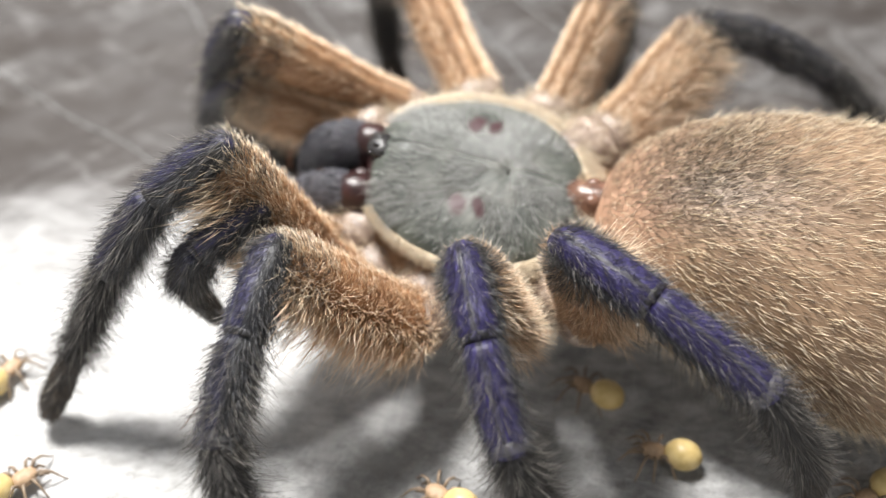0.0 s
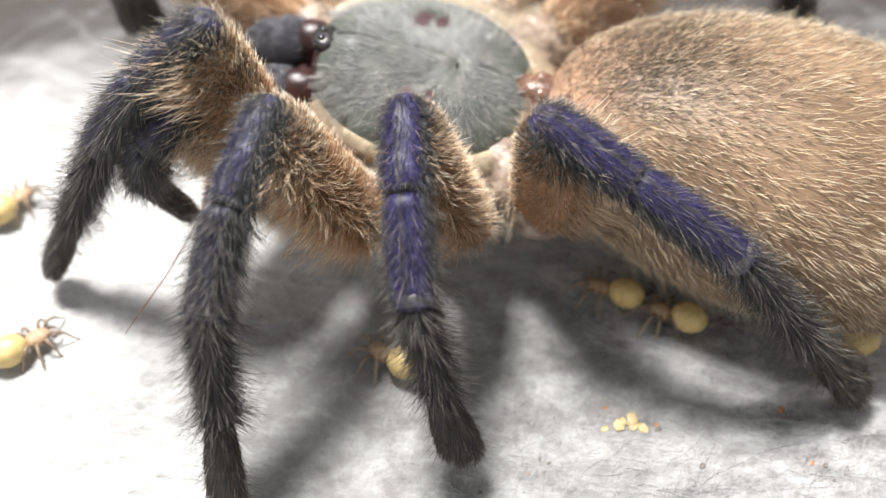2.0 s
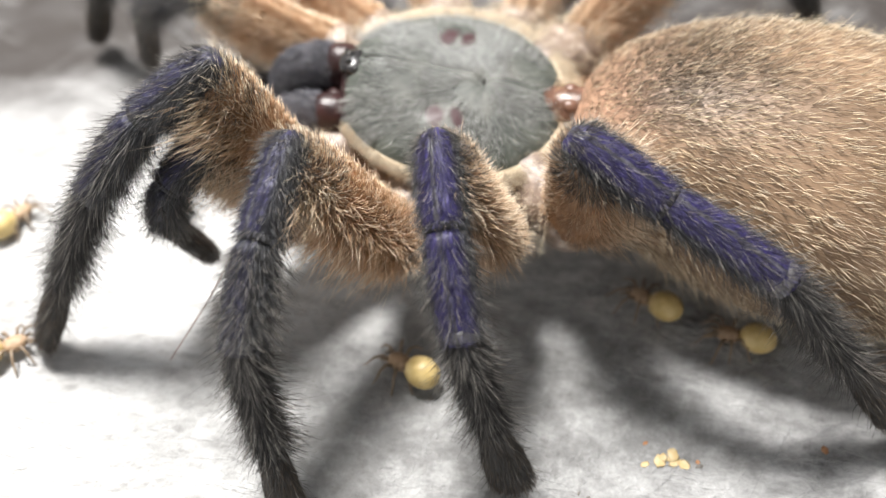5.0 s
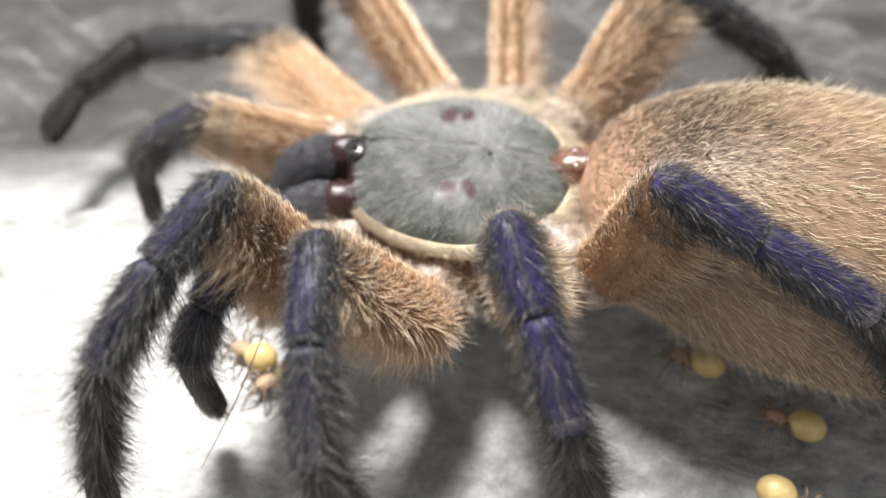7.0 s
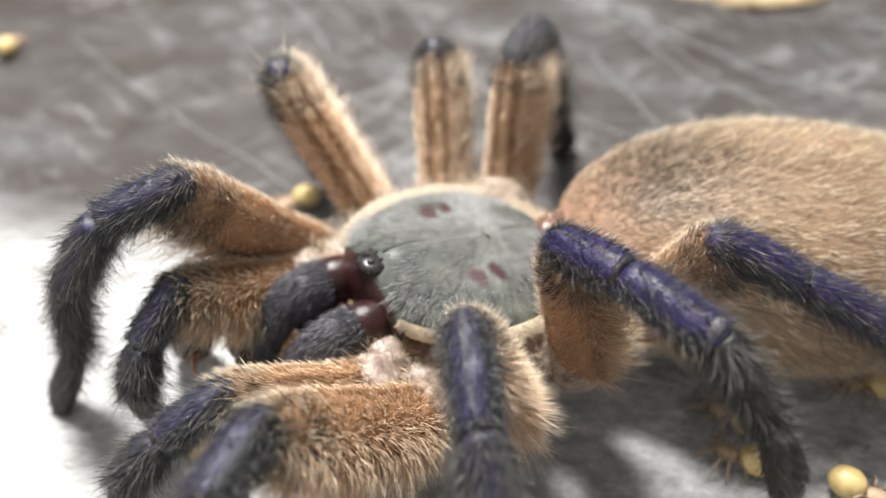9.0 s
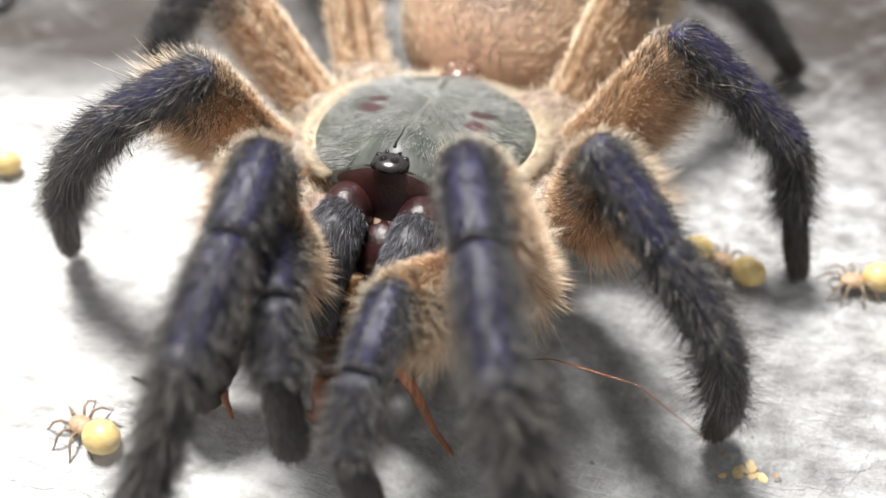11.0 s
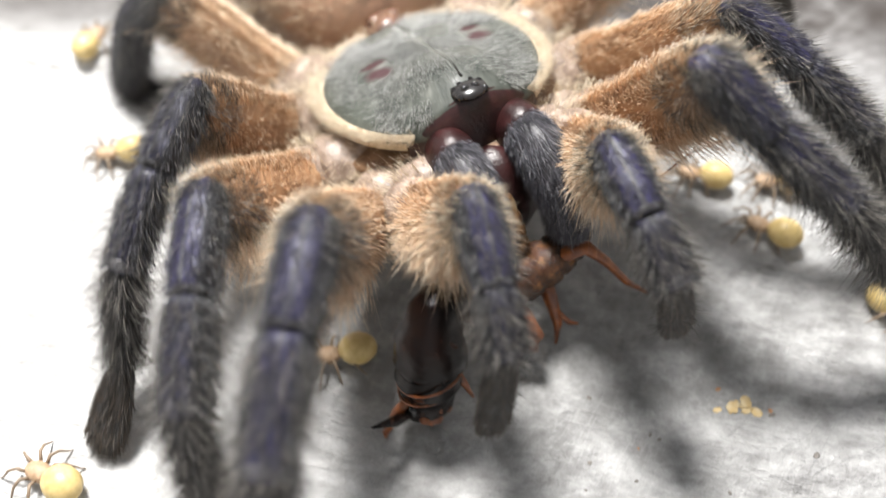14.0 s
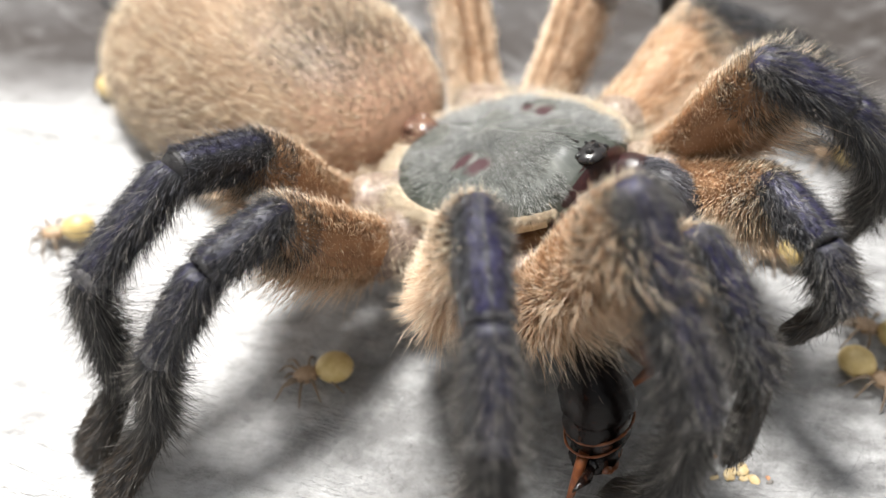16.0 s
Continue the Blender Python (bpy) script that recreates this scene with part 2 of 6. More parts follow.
        nt.links.new(wob.outputs[0], s.inputs[1])
        f = nt.nodes.new("ShaderNodeMapRange")
        f.inputs[1].default_value, f.inputs[2].default_value = 1.15, 0.55
        f.inputs[3].default_value, f.inputs[4].default_value = 0.0, 0.95
        nt.links.new(s.outputs[0], f.inputs[0])
        if fac is None:
            fac = f.outputs[0]
        else:
            mx = node(nt, "ShaderNodeMath", operation="MAXIMUM")
            nt.links.new(fac, mx.inputs[0])
            nt.links.new(f.outputs[0], mx.inputs[1])
            fac = mx.outputs[0]
    mark = nt.nodes.new("ShaderNodeMixRGB")
    mark.inputs[2].default_value = (0.042, 0.014, 0.017, 1)
    nt.links.new(fac, mark.inputs[0])
    nt.links.new(col, mark.inputs[1])
    nt.links.new(mark.outputs[0], b.inputs["Base Color"])
    bumped(nt, b, rays, 0.35, 0.00025)
    return m


def floor_material():
    m, nt, b = base_material("white_webbed_floor", 0.55)
    v = local_mm(nt)
    cloud = grain(nt, v, 0.035, 5.0, 0.62)
    fine = grain(nt, local_mm(nt, (1, 2.2, 1)), 0.35, 6.0, 0.7)
    col = ramp(nt, cloud, [(0.28, (0.36, 0.35, 0.345)), (0.45, (0.62, 0.615, 0.61)), (0.62, (0.78, 0.78, 0.775))])
    grey = ramp(nt, fine, [(0.33, (0.42, 0.41, 0.4)), (0.47, (0.8, 0.795, 0.79)), (0.6, (1, 1, 1))])
    mix = nt.nodes.new("ShaderNodeMixRGB")
    mix.blend_type, mix.inputs[0].default_value = "MULTIPLY", 0.7
    nt.links.new(col, mix.inputs[1])
    nt.links.new(grey, mix.inputs[2])
    # greyer, rougher sheet to one side, painted darker where the light falls off
    side = nt.nodes.new("ShaderNodeVectorMath")
    side.operation = "DOT_PRODUCT"
    side.inputs[1].default_value = (0.9, -0.35, 0)
    nt.links.new(v, side.inputs[0])
    wav = node(nt, "ShaderNodeMath", operation="MULTIPLY_ADD")
    wav.inputs[1].default_value, wav.inputs[2].default_value = 40.0, -20.0
    nt.links.new(grain(nt, v, 0.05, 4.0), wav.inputs[0])
    tot = node(nt, "ShaderNodeMath", operation="ADD")
    nt.links.new(side.outputs["Value"], tot.inputs[0])
    nt.links.new(wav.outputs[0], tot.inputs[1])
    sm = nt.nodes.new("ShaderNodeMapRange")
    sm.interpolation_type = "SMOOTHSTEP"
    sm.inputs[1].default_value, sm.inputs[2].default_value = -17.0, 16.0
    nt.links.new(tot.outputs[0], sm.inputs[0])
    rough = ramp(nt, grain(nt, local_mm(nt, (1.0, 1.7, 1)), 0.22, 8.0, 0.72), [(0.34, (0.15, 0.147, 0.145)), (0.46, (0.30, 0.297, 0.295)), (0.56, (0.44, 0.437, 0.435)), (0.66, (0.62, 0.617, 0.615))])
    mix1 = nt.nodes.new("ShaderNodeMixRGB")
    nt.links.new(sm.outputs[0], mix1.inputs[0])
    nt.links.new(mix.outputs[0], mix1.inputs[1])
    nt.links.new(rough, mix1.inputs[2])
    mix = mix1
    # the spider's shade, painted on the floor as a ragged dark grey oval
    shade_oval = nt.nodes.new("ShaderNodeMapping")
    shade_oval.vector_type = "TEXTURE"
    shade_oval.inputs["Location"].default_value = (0, -22, 0)
    shade_oval.inputs["Scale"].default_value = (23, 11, 1000)
    nt.links.new(v, shade_oval.inputs[0])
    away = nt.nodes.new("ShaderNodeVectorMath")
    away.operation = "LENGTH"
    nt.links.new(shade_oval.outputs[0], away.inputs[0])
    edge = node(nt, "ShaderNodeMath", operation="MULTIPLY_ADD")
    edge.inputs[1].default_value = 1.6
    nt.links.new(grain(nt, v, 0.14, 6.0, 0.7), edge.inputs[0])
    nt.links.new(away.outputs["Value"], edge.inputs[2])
    shade_mix = nt.nodes.new("ShaderNodeMapRange")
    shade_mix.inputs[1].default_value, shade_mix.inputs[2].default_value = 2.15, 1.55
    shade_mix.inputs[3].default_value, shade_mix.inputs[4].default_value = 0.0, 0.8
    nt.links.new(edge.outputs[0], shade_mix.inputs[0])
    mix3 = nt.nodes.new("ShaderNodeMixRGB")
    nt.links.new(shade_mix.outputs[0], mix3.inputs[0])
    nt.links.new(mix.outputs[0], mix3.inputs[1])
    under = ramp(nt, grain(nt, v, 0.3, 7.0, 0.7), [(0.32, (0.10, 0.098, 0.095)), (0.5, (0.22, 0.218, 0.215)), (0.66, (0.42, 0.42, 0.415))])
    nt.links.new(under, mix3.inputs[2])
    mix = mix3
    # brown bark shows through thinner web further back
    sep = nt.nodes.new("ShaderNodeSeparateXYZ")
    nt.links.new(v, sep.inputs[0])
    far = nt.nodes.new("ShaderNodeMapRange")
    far.inputs[1].default_value, far.inputs[2].default_value = 16.5, 36.0
    shore = node(nt, "ShaderNodeMath", operation="MULTIPLY_ADD")
    shore.inputs[1].default_value = 22.0
    nt.links.new(grain(nt, local_mm(nt, (0.5, 1, 1)), 0.045, 5.0), shore.inputs[0])
    nt.links.new(sep.outputs["Y"], shore.inputs[2])
    nt.links.new(shore.outputs[0], far.inputs[0])
    fm = node(nt, "ShaderNodeMath", operation="MULTIPLY")
    nt.links.new(far.outputs[0], fm.inputs[0])
    thin = nt.nodes.new("ShaderNodeMapRange")
    thin.inputs[1].default_value, thin.inputs[2].default_value = 0.30, 0.38
    thin.inputs[3].default_value, thin.inputs[4].default_value = 0.82, 1.0
    nt.links.new(grain(nt, v, 0.06, 5.0, 0.65), thin.inputs[0])
    nt.links.new(thin.outputs[0], fm.inputs[1])
    bark = ramp(nt, grain(nt, local_mm(nt, (1, 1.6, 1)), 0.06, 4.0, 0.55), [(0.3, (0.024, 0.017, 0.013)), (0.45, (0.036, 0.029, 0.026)), (0.58, (0.05, 0.044, 0.042)), (0.74, (0.09, 0.085, 0.083))])
    mix2 = nt.nodes.new("ShaderNodeMixRGB")
    nt.links.new(fm.outputs[0], mix2.inputs[0])
    nt.links.new(mix.outputs[0], mix2.inputs[1])
    nt.links.new(bark, mix2.inputs[2])
    # pale threads of silk matted into the sheet
    col = mix2.outputs[0]
    threads = []
    for degrees, scale, width, amount in ((35, 0.12, 0.03, 0.16), (-40, 0.09, 0.03, 0.16), (12, 0.4, 0.03, 0.3), (-65, 0.6, 0.03, 0.22)):
        w = wisps(nt, degrees, scale, width)
        near = nt.nodes.new("ShaderNodeMapRange")
        near.inputs[3].default_value, near.inputs[4].default_value = amount, amount * (0.9 if scale < 0.2 else 0.1)
        nt.links.new(fm.outputs[0], near.inputs[0])
        part_of = node(nt, "ShaderNodeMath", operation="MULTIPLY")
        nt.links.new(near.outputs[0], part_of.inputs[1])
        nt.links.new(w, part_of.inputs[0])
        lay = nt.nodes.new("ShaderNodeMixRGB")
        lay.inputs[2].default_value = (0.66, 0.655, 0.65, 1)
        nt.links.new(part_of.outputs[0], lay.inputs[0])
        nt.links.new(col, lay.inputs[1])
        col = lay.outputs[0]
        threads.append(w)
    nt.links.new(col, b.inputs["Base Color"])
    relief = node(nt, "ShaderNodeMath", operation="MULTIPLY_ADD")
    relief.inputs[1].default_value = 0.25
    nt.links.new(threads[2], relief.inputs[0])
    nt.links.new(grain(nt, v, 0.75, 8.0, 0.66), relief.inputs[2])
    crease = node(nt, "ShaderNodeTexNoise", Scale=0.16, Detail=6.0, Roughness=0.6)
    crease.noise_type = "RIDGED_MULTIFRACTAL"
    nt.links.new(local_mm(nt, (1, 1.5, 1)), crease.inputs["Vector"])
    crumple = node(nt, "ShaderNodeMath", operation="MULTIPLY_ADD")
    crumple.inputs[1].default_value = 0.22
    nt.links.new(crease.outputs[0], crumple.inputs[0])
    nt.links.new(relief.outputs[0], crumple.inputs[2])
    bump = node(nt, "ShaderNodeBump", Distance=0.0012)
    nt.links.new(crumple.outputs[0], bump.inputs["Height"])
    smooth = nt.nodes.new("ShaderNodeMapRange")
    smooth.inputs[3].default_value, smooth.inputs[4].default_value = 0.8, 0.2
    nt.links.new(fm.outputs[0], smooth.inputs[0])
    nt.links.new(smooth.outputs[0], bump.inputs["Strength"])
    nt.links.new(bump.outputs[0], b.inputs["Normal"])
    return m


def plain(name, color, rough, spec=0.5):
    m, nt, b = base_material(name, rough, spec=spec)
    v = local_mm(nt)
    dark = tuple(0.72 * c for c in color)
    nt.links.new(ramp(nt, grain(nt, v, 1.1), [(0.3, dark), (0.7, color)]), b.inputs["Base Color"])
    return m


def abdomen_material():
    """Brown skin, pinker and balder on the shoulders beside the waist."""
    m, nt, b = base_material("brown_abdomen_skin", 0.5)
    v = local_mm(nt)
    col = ramp(nt, grain(nt, v, 0.16), [(0.32, (0.15, 0.093, 0.053)), (0.5, (0.235, 0.15, 0.09)), (0.7, (0.32, 0.215, 0.135))])
    sep = nt.nodes.new("ShaderNodeSeparateXYZ")
    nt.links.new(v, sep.inputs[0])
    wob = node(nt, "ShaderNodeMath", operation="MULTIPLY_ADD")
    wob.inputs[1].default_value = 5.0
    nt.links.new(grain(nt, v, 0.25, 4.0), wob.inputs[0])
    nt.links.new(sep.outputs["X"], wob.inputs[2])
    f = nt.nodes.new("ShaderNodeMapRange")
    f.inputs[1].default_value, f.inputs[2].default_value = -6.0, 0.5
    nt.links.new(wob.outputs[0], f.inputs[0])
    mix = nt.nodes.new("ShaderNodeMixRGB")
    mix.inputs[2].default_value = (0.42, 0.25, 0.165, 1)
    nt.links.new(f.outputs[0], mix.inputs[0])
    nt.links.new(col, mix.inputs[1])
    nt.links.new(mix.outputs[0], b.inputs["Base Color"])
    bumped(nt, b, grain(nt, v, 1.2), 0.2, 0.0002)
    return m


M_CARAPACE = carapace_material()
M_RIM = mottled("cream_rim", [(0.3, (0.42, 0.34, 0.22)), (0.6, (0.64, 0.55, 0.40))], 1.2, 0.7)
M_TAN_SKIN = mottled("tan_brown_cuticle", [(0.3, (0.11, 0.06, 0.032)), (0.55, (0.20, 0.115, 0.062)), (0.75, (0.30, 0.19, 0.115))], 0.9, 0.5)
M_COXA = mottled("pinkish_grey_coxa", [(0.3, (0.12, 0.083, 0.062)), (0.55, (0.27, 0.205, 0.165)), (0.75, (0.52, 0.44, 0.38))], 0.9, 0.34)
M_ORANGE_SKIN = mottled("rusty_femur_cuticle", [(0.3, (0.19, 0.098, 0.05)), (0.55, (0.32, 0.18, 0.096)), (0.75, (0.44, 0.28, 0.16))], 0.6, 0.5, stretch=(0.3, 1, 1))
M_ABDOMEN = abdomen_material()
M_PEDICEL = mottled("red_brown_pedicel", [(0.3, (0.05, 0.024, 0.017)), (0.7, (0.19, 0.10, 0.068))], 0.8, 0.24, 0.2)
M_VIOLET = striped("violet_banded_cuticle", (0.035, 0.026, 0.12), (0.017, 0.016, 0.022), (0.085, 0.08, 0.095), 0.66, 0.16, 0.8)
M_CHARCOAL = striped("charcoal_cuticle", (0.034, 0.03, 0.09), (0.02, 0.02, 0.025), (0.09, 0.088, 0.1), 0.44, 0.12, 0.85)
M_SLATE = striped("slate_cuticle", (0.028, 0.026, 0.055), (0.018, 0.018, 0.021), (0.075, 0.075, 0.082), 0.42, 0.12, 0.85)
M_BLACK_LEG = mottled("black_leg_cuticle", [(0.3, (0.014, 0.013, 0.013)), (0.7, (0.038, 0.035, 0.034))], 1.2, 0.5, stretch=(0.3, 1, 1))
M_PAD = mottled("dark_brown_scopula_pad", [(0.3, (0.018, 0.014, 0.011)), (0.7, (0.07, 0.05, 0.036))], 2.0, 0.75, 0.6)
M_JOINT = mottled("grey_joint_ring", [(0.3, (0.05, 0.047, 0.05)), (0.7, (0.17, 0.16, 0.165))], 1.4, 0.45)
M_CHELICERA = mottled("blue_grey_chelicera", [(0.3, (0.02, 0.019, 0.022)), (0.7, (0.06, 0.057, 0.066))], 1.1, 0.4)
M_MAROON = mottled("glossy_maroon_chitin", [(0.3, (0.012, 0.005, 0.005)), (0.7, (0.036, 0.010, 0.010))], 0.8, 0.32, 0.3)
M_EYE = plain("black_eye", (0.012, 0.011, 0.011), 0.05)
M_SPECK = plain("white_speck", (0.85, 0.85, 0.85), 0.15)
M_PIT = plain("dull_dark_pit", (0.03, 0.028, 0.026), 0.9, 0.1)
M_EYE_MOUND = plain("black_eye_mound", (0.02, 0.018, 0.018), 0.25)

H_CREAM = hair_material("cream_hair", [(0.0, (0.58, 0.46, 0.31)), (1.0, (0.86, 0.77, 0.61))])
H_SILVER = hair_material("silver_hair", [(0.0, (0.16, 0.165, 0.155)), (0.6, (0.34, 0.343, 0.328)), (1.0, (0.66, 0.66, 0.635))], rough=0.3, spec=0.8, root=(0.9, 0.9, 0.9))
H_ORANGE = striped_hair("orange_hair", [(0.0, (0.56, 0.36, 0.21)), (0.4, (0.78, 0.58, 0.39)), (1.0, (0.93, 0.82, 0.66))])
H_RUST = striped_hair("rusty_under_hair", [(0.0, (0.42, 0.26, 0.14)), (1.0, (0.70, 0.49, 0.31))])
H_PEACH = striped_hair("pale_peach_hair", [(0.0, (0.70, 0.50, 0.33)), (1.0, (0.97, 0.88, 0.73))], (0.88, 0.72, 0.58))
H_TAN = striped_hair("tan_hair", [(0.0, (0.34, 0.235, 0.15)), (0.5, (0.57, 0.43, 0.30)), (1.0, (0.82, 0.70, 0.54))])
H_FAWN = hair_material("fawn_abdomen_hair", [(0.0, (0.21, 0.15, 0.095)), (0.5, (0.345, 0.26, 0.18)), (1.0, (0.51, 0.41, 0.31))], root=(0.72, 0.66, 0.6), patches=[(0.32, (0.66, 0.63, 0.6)), (0.5, (0.95, 0.93, 0.92)), (0.68, (1.1, 1.03, 1.0))])
H_GOLD = hair_material("golden_abdomen_hair", [(0.0, (0.60, 0.47, 0.32)), (0.5, (0.80, 0.68, 0.50)), (1.0, (0.97, 0.88, 0.72))], root=(0.8, 0.72, 0.62))
H_UMBER = hair_material("umber_hair", [(0.0, (0.03, 0.023, 0.017)), (0.6, (0.085, 0.063, 0.045)), (1.0, (0.18, 0.14, 0.1))])
H_DARK = hair_material("charcoal_hair", [(0.0, (0.012, 0.012, 0.013)), (0.6, (0.035, 0.033, 0.034)), (1.0, (0.13, 0.125, 0.125))])
H_BROWN = hair_material("grey_brown_hair", [(0.0, (0.03, 0.027, 0.025)), (0.7, (0.09, 0.082, 0.075)), (1.0, (0.46, 0.43, 0.39))])
H_GREY = hair_material("grey_jaw_hair", [(0.0, (0.025, 0.025, 0.029)), (0.5, (0.10, 0.1, 0.118)), (0.85, (0.18, 0.178, 0.215)), (1.0, (0.42, 0.42, 0.45))])
H_SCOPULA = hair_material("brown_foot_hair", [(0.0, (0.012, 0.010, 0.008)), (0.6, (0.045, 0.034, 0.025)), (1.0, (0.16, 0.12, 0.085))])
H_SLATE = hair_material("slate_hair", [(0.0, (0.016, 0.016, 0.02)), (0.6, (0.048, 0.049, 0.062)), (1.0, (0.17, 0.17, 0.195))])
SLATE_SIDE = [(0.0, (0.016, 0.016, 0.018)), (0.55, (0.052, 0.053, 0.06)), (1.0, (0.24, 0.24, 0.25))]
H_BLUE = dorsal_hair("blue_violet_hair", [(0.0, (0.014, 0.013, 0.02)), (0.4, (0.024, 0.02, 0.07)), (0.8, (0.04, 0.032, 0.115)), (1.0, (0.12, 0.115, 0.165))], SLATE_SIDE, 0.65, 1.35)
H_DUSK = dorsal_hair("slate_violet_hair", [(0.0, (0.014, 0.014, 0.018)), (0.5, (0.03, 0.029, 0.052)), (0.8, (0.045, 0.04, 0.092)), (1.0, (0.19, 0.19, 0.21))], SLATE_SIDE, 0.95, 1.55)

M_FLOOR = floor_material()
M_WALL = mottled("pale_wall", [(0.3, (0.5, 0.49, 0.47)), (0.7, (0.6, 0.59, 0.57))], 0.02, 0.7)
M_WEB = plain("spider_silk", (0.3, 0.3, 0.3), 0.7)
M_YOLK = mottled("yellow_spiderling_abdomen", [(0.3, (0.48, 0.34, 0.12)), (0.7, (0.67, 0.52, 0.25))], 1.0, 0.4, 0.1)
M_BABY = mottled("translucent_tan_spiderling", [(0.3, (0.30, 0.19, 0.11)), (0.7, (0.48, 0.34, 0.22))], 2.0, 0.4)
M_CHIP = mottled("pale_tan_bark", [(0.3, (0.20, 0.14, 0.08)), (0.7, (0.46, 0.36, 0.21))], 0.2, 0.8)
M_BABY_LEG = plain("brown_spiderling_leg", (0.26, 0.19, 0.13), 0.45)
M_PREY_BLACK = mottled("glossy_black_insect_shell", [(0.3, (0.004, 0.003, 0.003)), (0.62, (0.008, 0.004, 0.003)), (0.78, (0.07, 0.022, 0.008))], 0.7, 0.13, 0.3, spec=0.22, dist=0.0002)
M_PREY_BROWN = mottled("brown_insect_belly", [(0.3, (0.014, 0.006, 0.003)), (0.55, (0.06, 0.024, 0.01)), (0.75, (0.22, 0.10, 0.035))], 1.0, 0.22, 0.9, spec=0.45)
M_PREY_LEG = mottled("orange_insect_leg", [(0.3, (0.08, 0.02, 0.008)), (0.7, (0.27, 0.085, 0.022))], 1.1, 0.28, 0.2)
M_PREY_AMBER = mottled("amber_insect_flesh", [(0.35, (0.03, 0.014, 0.007)), (0.55, (0.09, 0.045, 0.018)), (0.75, (0.28, 0.19, 0.10))], 1.3, 0.16, 0.5)
M_CRUMB_Y = mottled("ochre_crumb", [(0.3, (0.48, 0.33, 0.13)), (0.7, (0.54, 0.45, 0.29))], 1.0, 0.7)
M_CRUMB_R = mottled("rust_crumb", [(0.3, (0.30, 0.13, 0.06)), (0.7, (0.50, 0.27, 0.14))], 1.0, 0.7)
M_CRUMB_B = mottled("dark_crumb", [(0.3, (0.10, 0.09, 0.08)), (0.7, (0.22, 0.20, 0.18))], 1.0, 0.7)


# ---- mesh helpers (millimetres in, metres out) ----
def to_mesh(name, verts, faces, material):
    me = bpy.data.meshes.new(name)
    v = np.asarray(verts, float) * MM
    me.from_pydata(v.tolist(), [], faces if isinstance(faces, list) else faces.tolist())
    me.polygons.foreach_set("use_smooth", [True] * len(me.polygons))
    me.materials.append(material)
    me.update()
    return me


def part(name, me, parent=None, label="", kind=""):
    ob = new(name, me)
    if parent is not None:
        ob.parent = parent
    return tagged(ob, label=label, kind=kind)


def grid_faces(rows, cols, wrap=True):
    f = []
    for i in range(rows - 1):
        for j in range(cols if wrap else cols - 1):
            k = (j + 1) % cols
            f.append((i * cols + j, i * cols + k, (i + 1) * cols + k, (i + 1) * cols + j))
    return f


def limb_surface(prof, x, th):
    """A point and outward normal on a limb's skin. prof: rows of x, half width, half height, rise."""
    p = np.asarray(prof, float)
    ry, rz, dz = (np.interp(x, p[:, 0], p[:, i]) for i in (1, 2, 3))
    pos = np.stack([x, ry * np.cos(th), rz * np.sin(th) + dz], -1)
    nor = np.stack([0 * x, np.cos(th) / ry, np.sin(th) / rz], -1)
    return pos, nor / np.linalg.norm(nor, axis=-1, keepdims=True)


def limb(name, prof, material, sides=18, steps=16, lump=0.04, seed=0):
    """A rounded, slightly uneven limb segment along +X with closed ends."""
    p = np.asarray(prof, float)
    r = np.random.default_rng(seed)
    xs = np.linspace(p[0, 0], p[-1, 0], steps)
    th = np.linspace(0, 2 * np.pi, sides, endpoint=False)
    verts = []
    for x in xs:
        pos, _ = limb_surface(prof, np.full(sides, x), th)
        mid = pos.mean(0)
        verts.append(mid + (pos - mid) * (1 + lump * r.normal(size=(sides, 1)).clip(-1.5, 1.5)))
    verts = np.concatenate(verts)
    faces = grid_faces(steps, sides)
    faces.append(tuple(range(sides))[::-1])
    faces.append(tuple(range((steps - 1) * sides, steps * sides)))
    return to_mesh(name, verts, faces, material)


def tube(name, pts, radii, material, sides=10, flat=1.0):
    """A round tube through points, with a radius at each and closed ends."""
    pts = np.asarray(pts, float)
    tan = np.gradient(pts, axis=0)
    tan /= np.linalg.norm(tan, axis=1, keepdims=True) + 1e-12
    up = np.array([0.03, 0.06, 1.0])
    verts = []
    th = np.linspace(0, 2 * np.pi, sides, endpoint=False)
    for p, t, r in zip(pts, tan, radii):
        a = np.cross(up, t)
        if np.linalg.norm(a) < 0.05:
            a = np.cross((1.0, 0, 0), t)
        a /= np.linalg.norm(a)
        c = np.cross(t, a)
        verts.append(p + r * (np.cos(th)[:, None] * a + flat * np.sin(th)[:, None] * c))
    faces = grid_faces(len(pts), sides)
    faces.append(tuple(range(sides))[::-1])
    faces.append(tuple(range((len(pts) - 1) * sides, len(pts) * sides)))
    return to_mesh(name, np.concatenate(verts), faces, material)


def egg(name, centre, radii, material, n=20, m=14, turn=None, lump=0.0, seed=0):
    """An egg-shaped body."""
    r = np.random.default_rng(seed)
    ph = np.linspace(0.06, np.pi - 0.06, m)
    th = np.linspace(0, 2 * np.pi, n, endpoint=False)
    P, T = np.meshgrid(ph, th, indexing="ij")
    v = np.stack([np.cos(P), np.sin(P) * np.cos(T), np.sin(P) * np.sin(T)], -1).reshape(-1, 3)
    v = v * np.asarray(radii, float)
    if lump:
        v *= 1 + lump * r.normal(size=(len(v), 1)).clip(-1.5, 1.5)
    if turn is not None:
        v = v @ np.array(Euler([radians(a) for a in turn]).to_matrix()).T
    faces = grid_faces(m, n)
    faces.append(tuple(range(n))[::-1])
    faces.append(tuple(range((m - 1) * n, m * n)))
    return to_mesh(name, v + np.asarray(centre, float), faces, material)


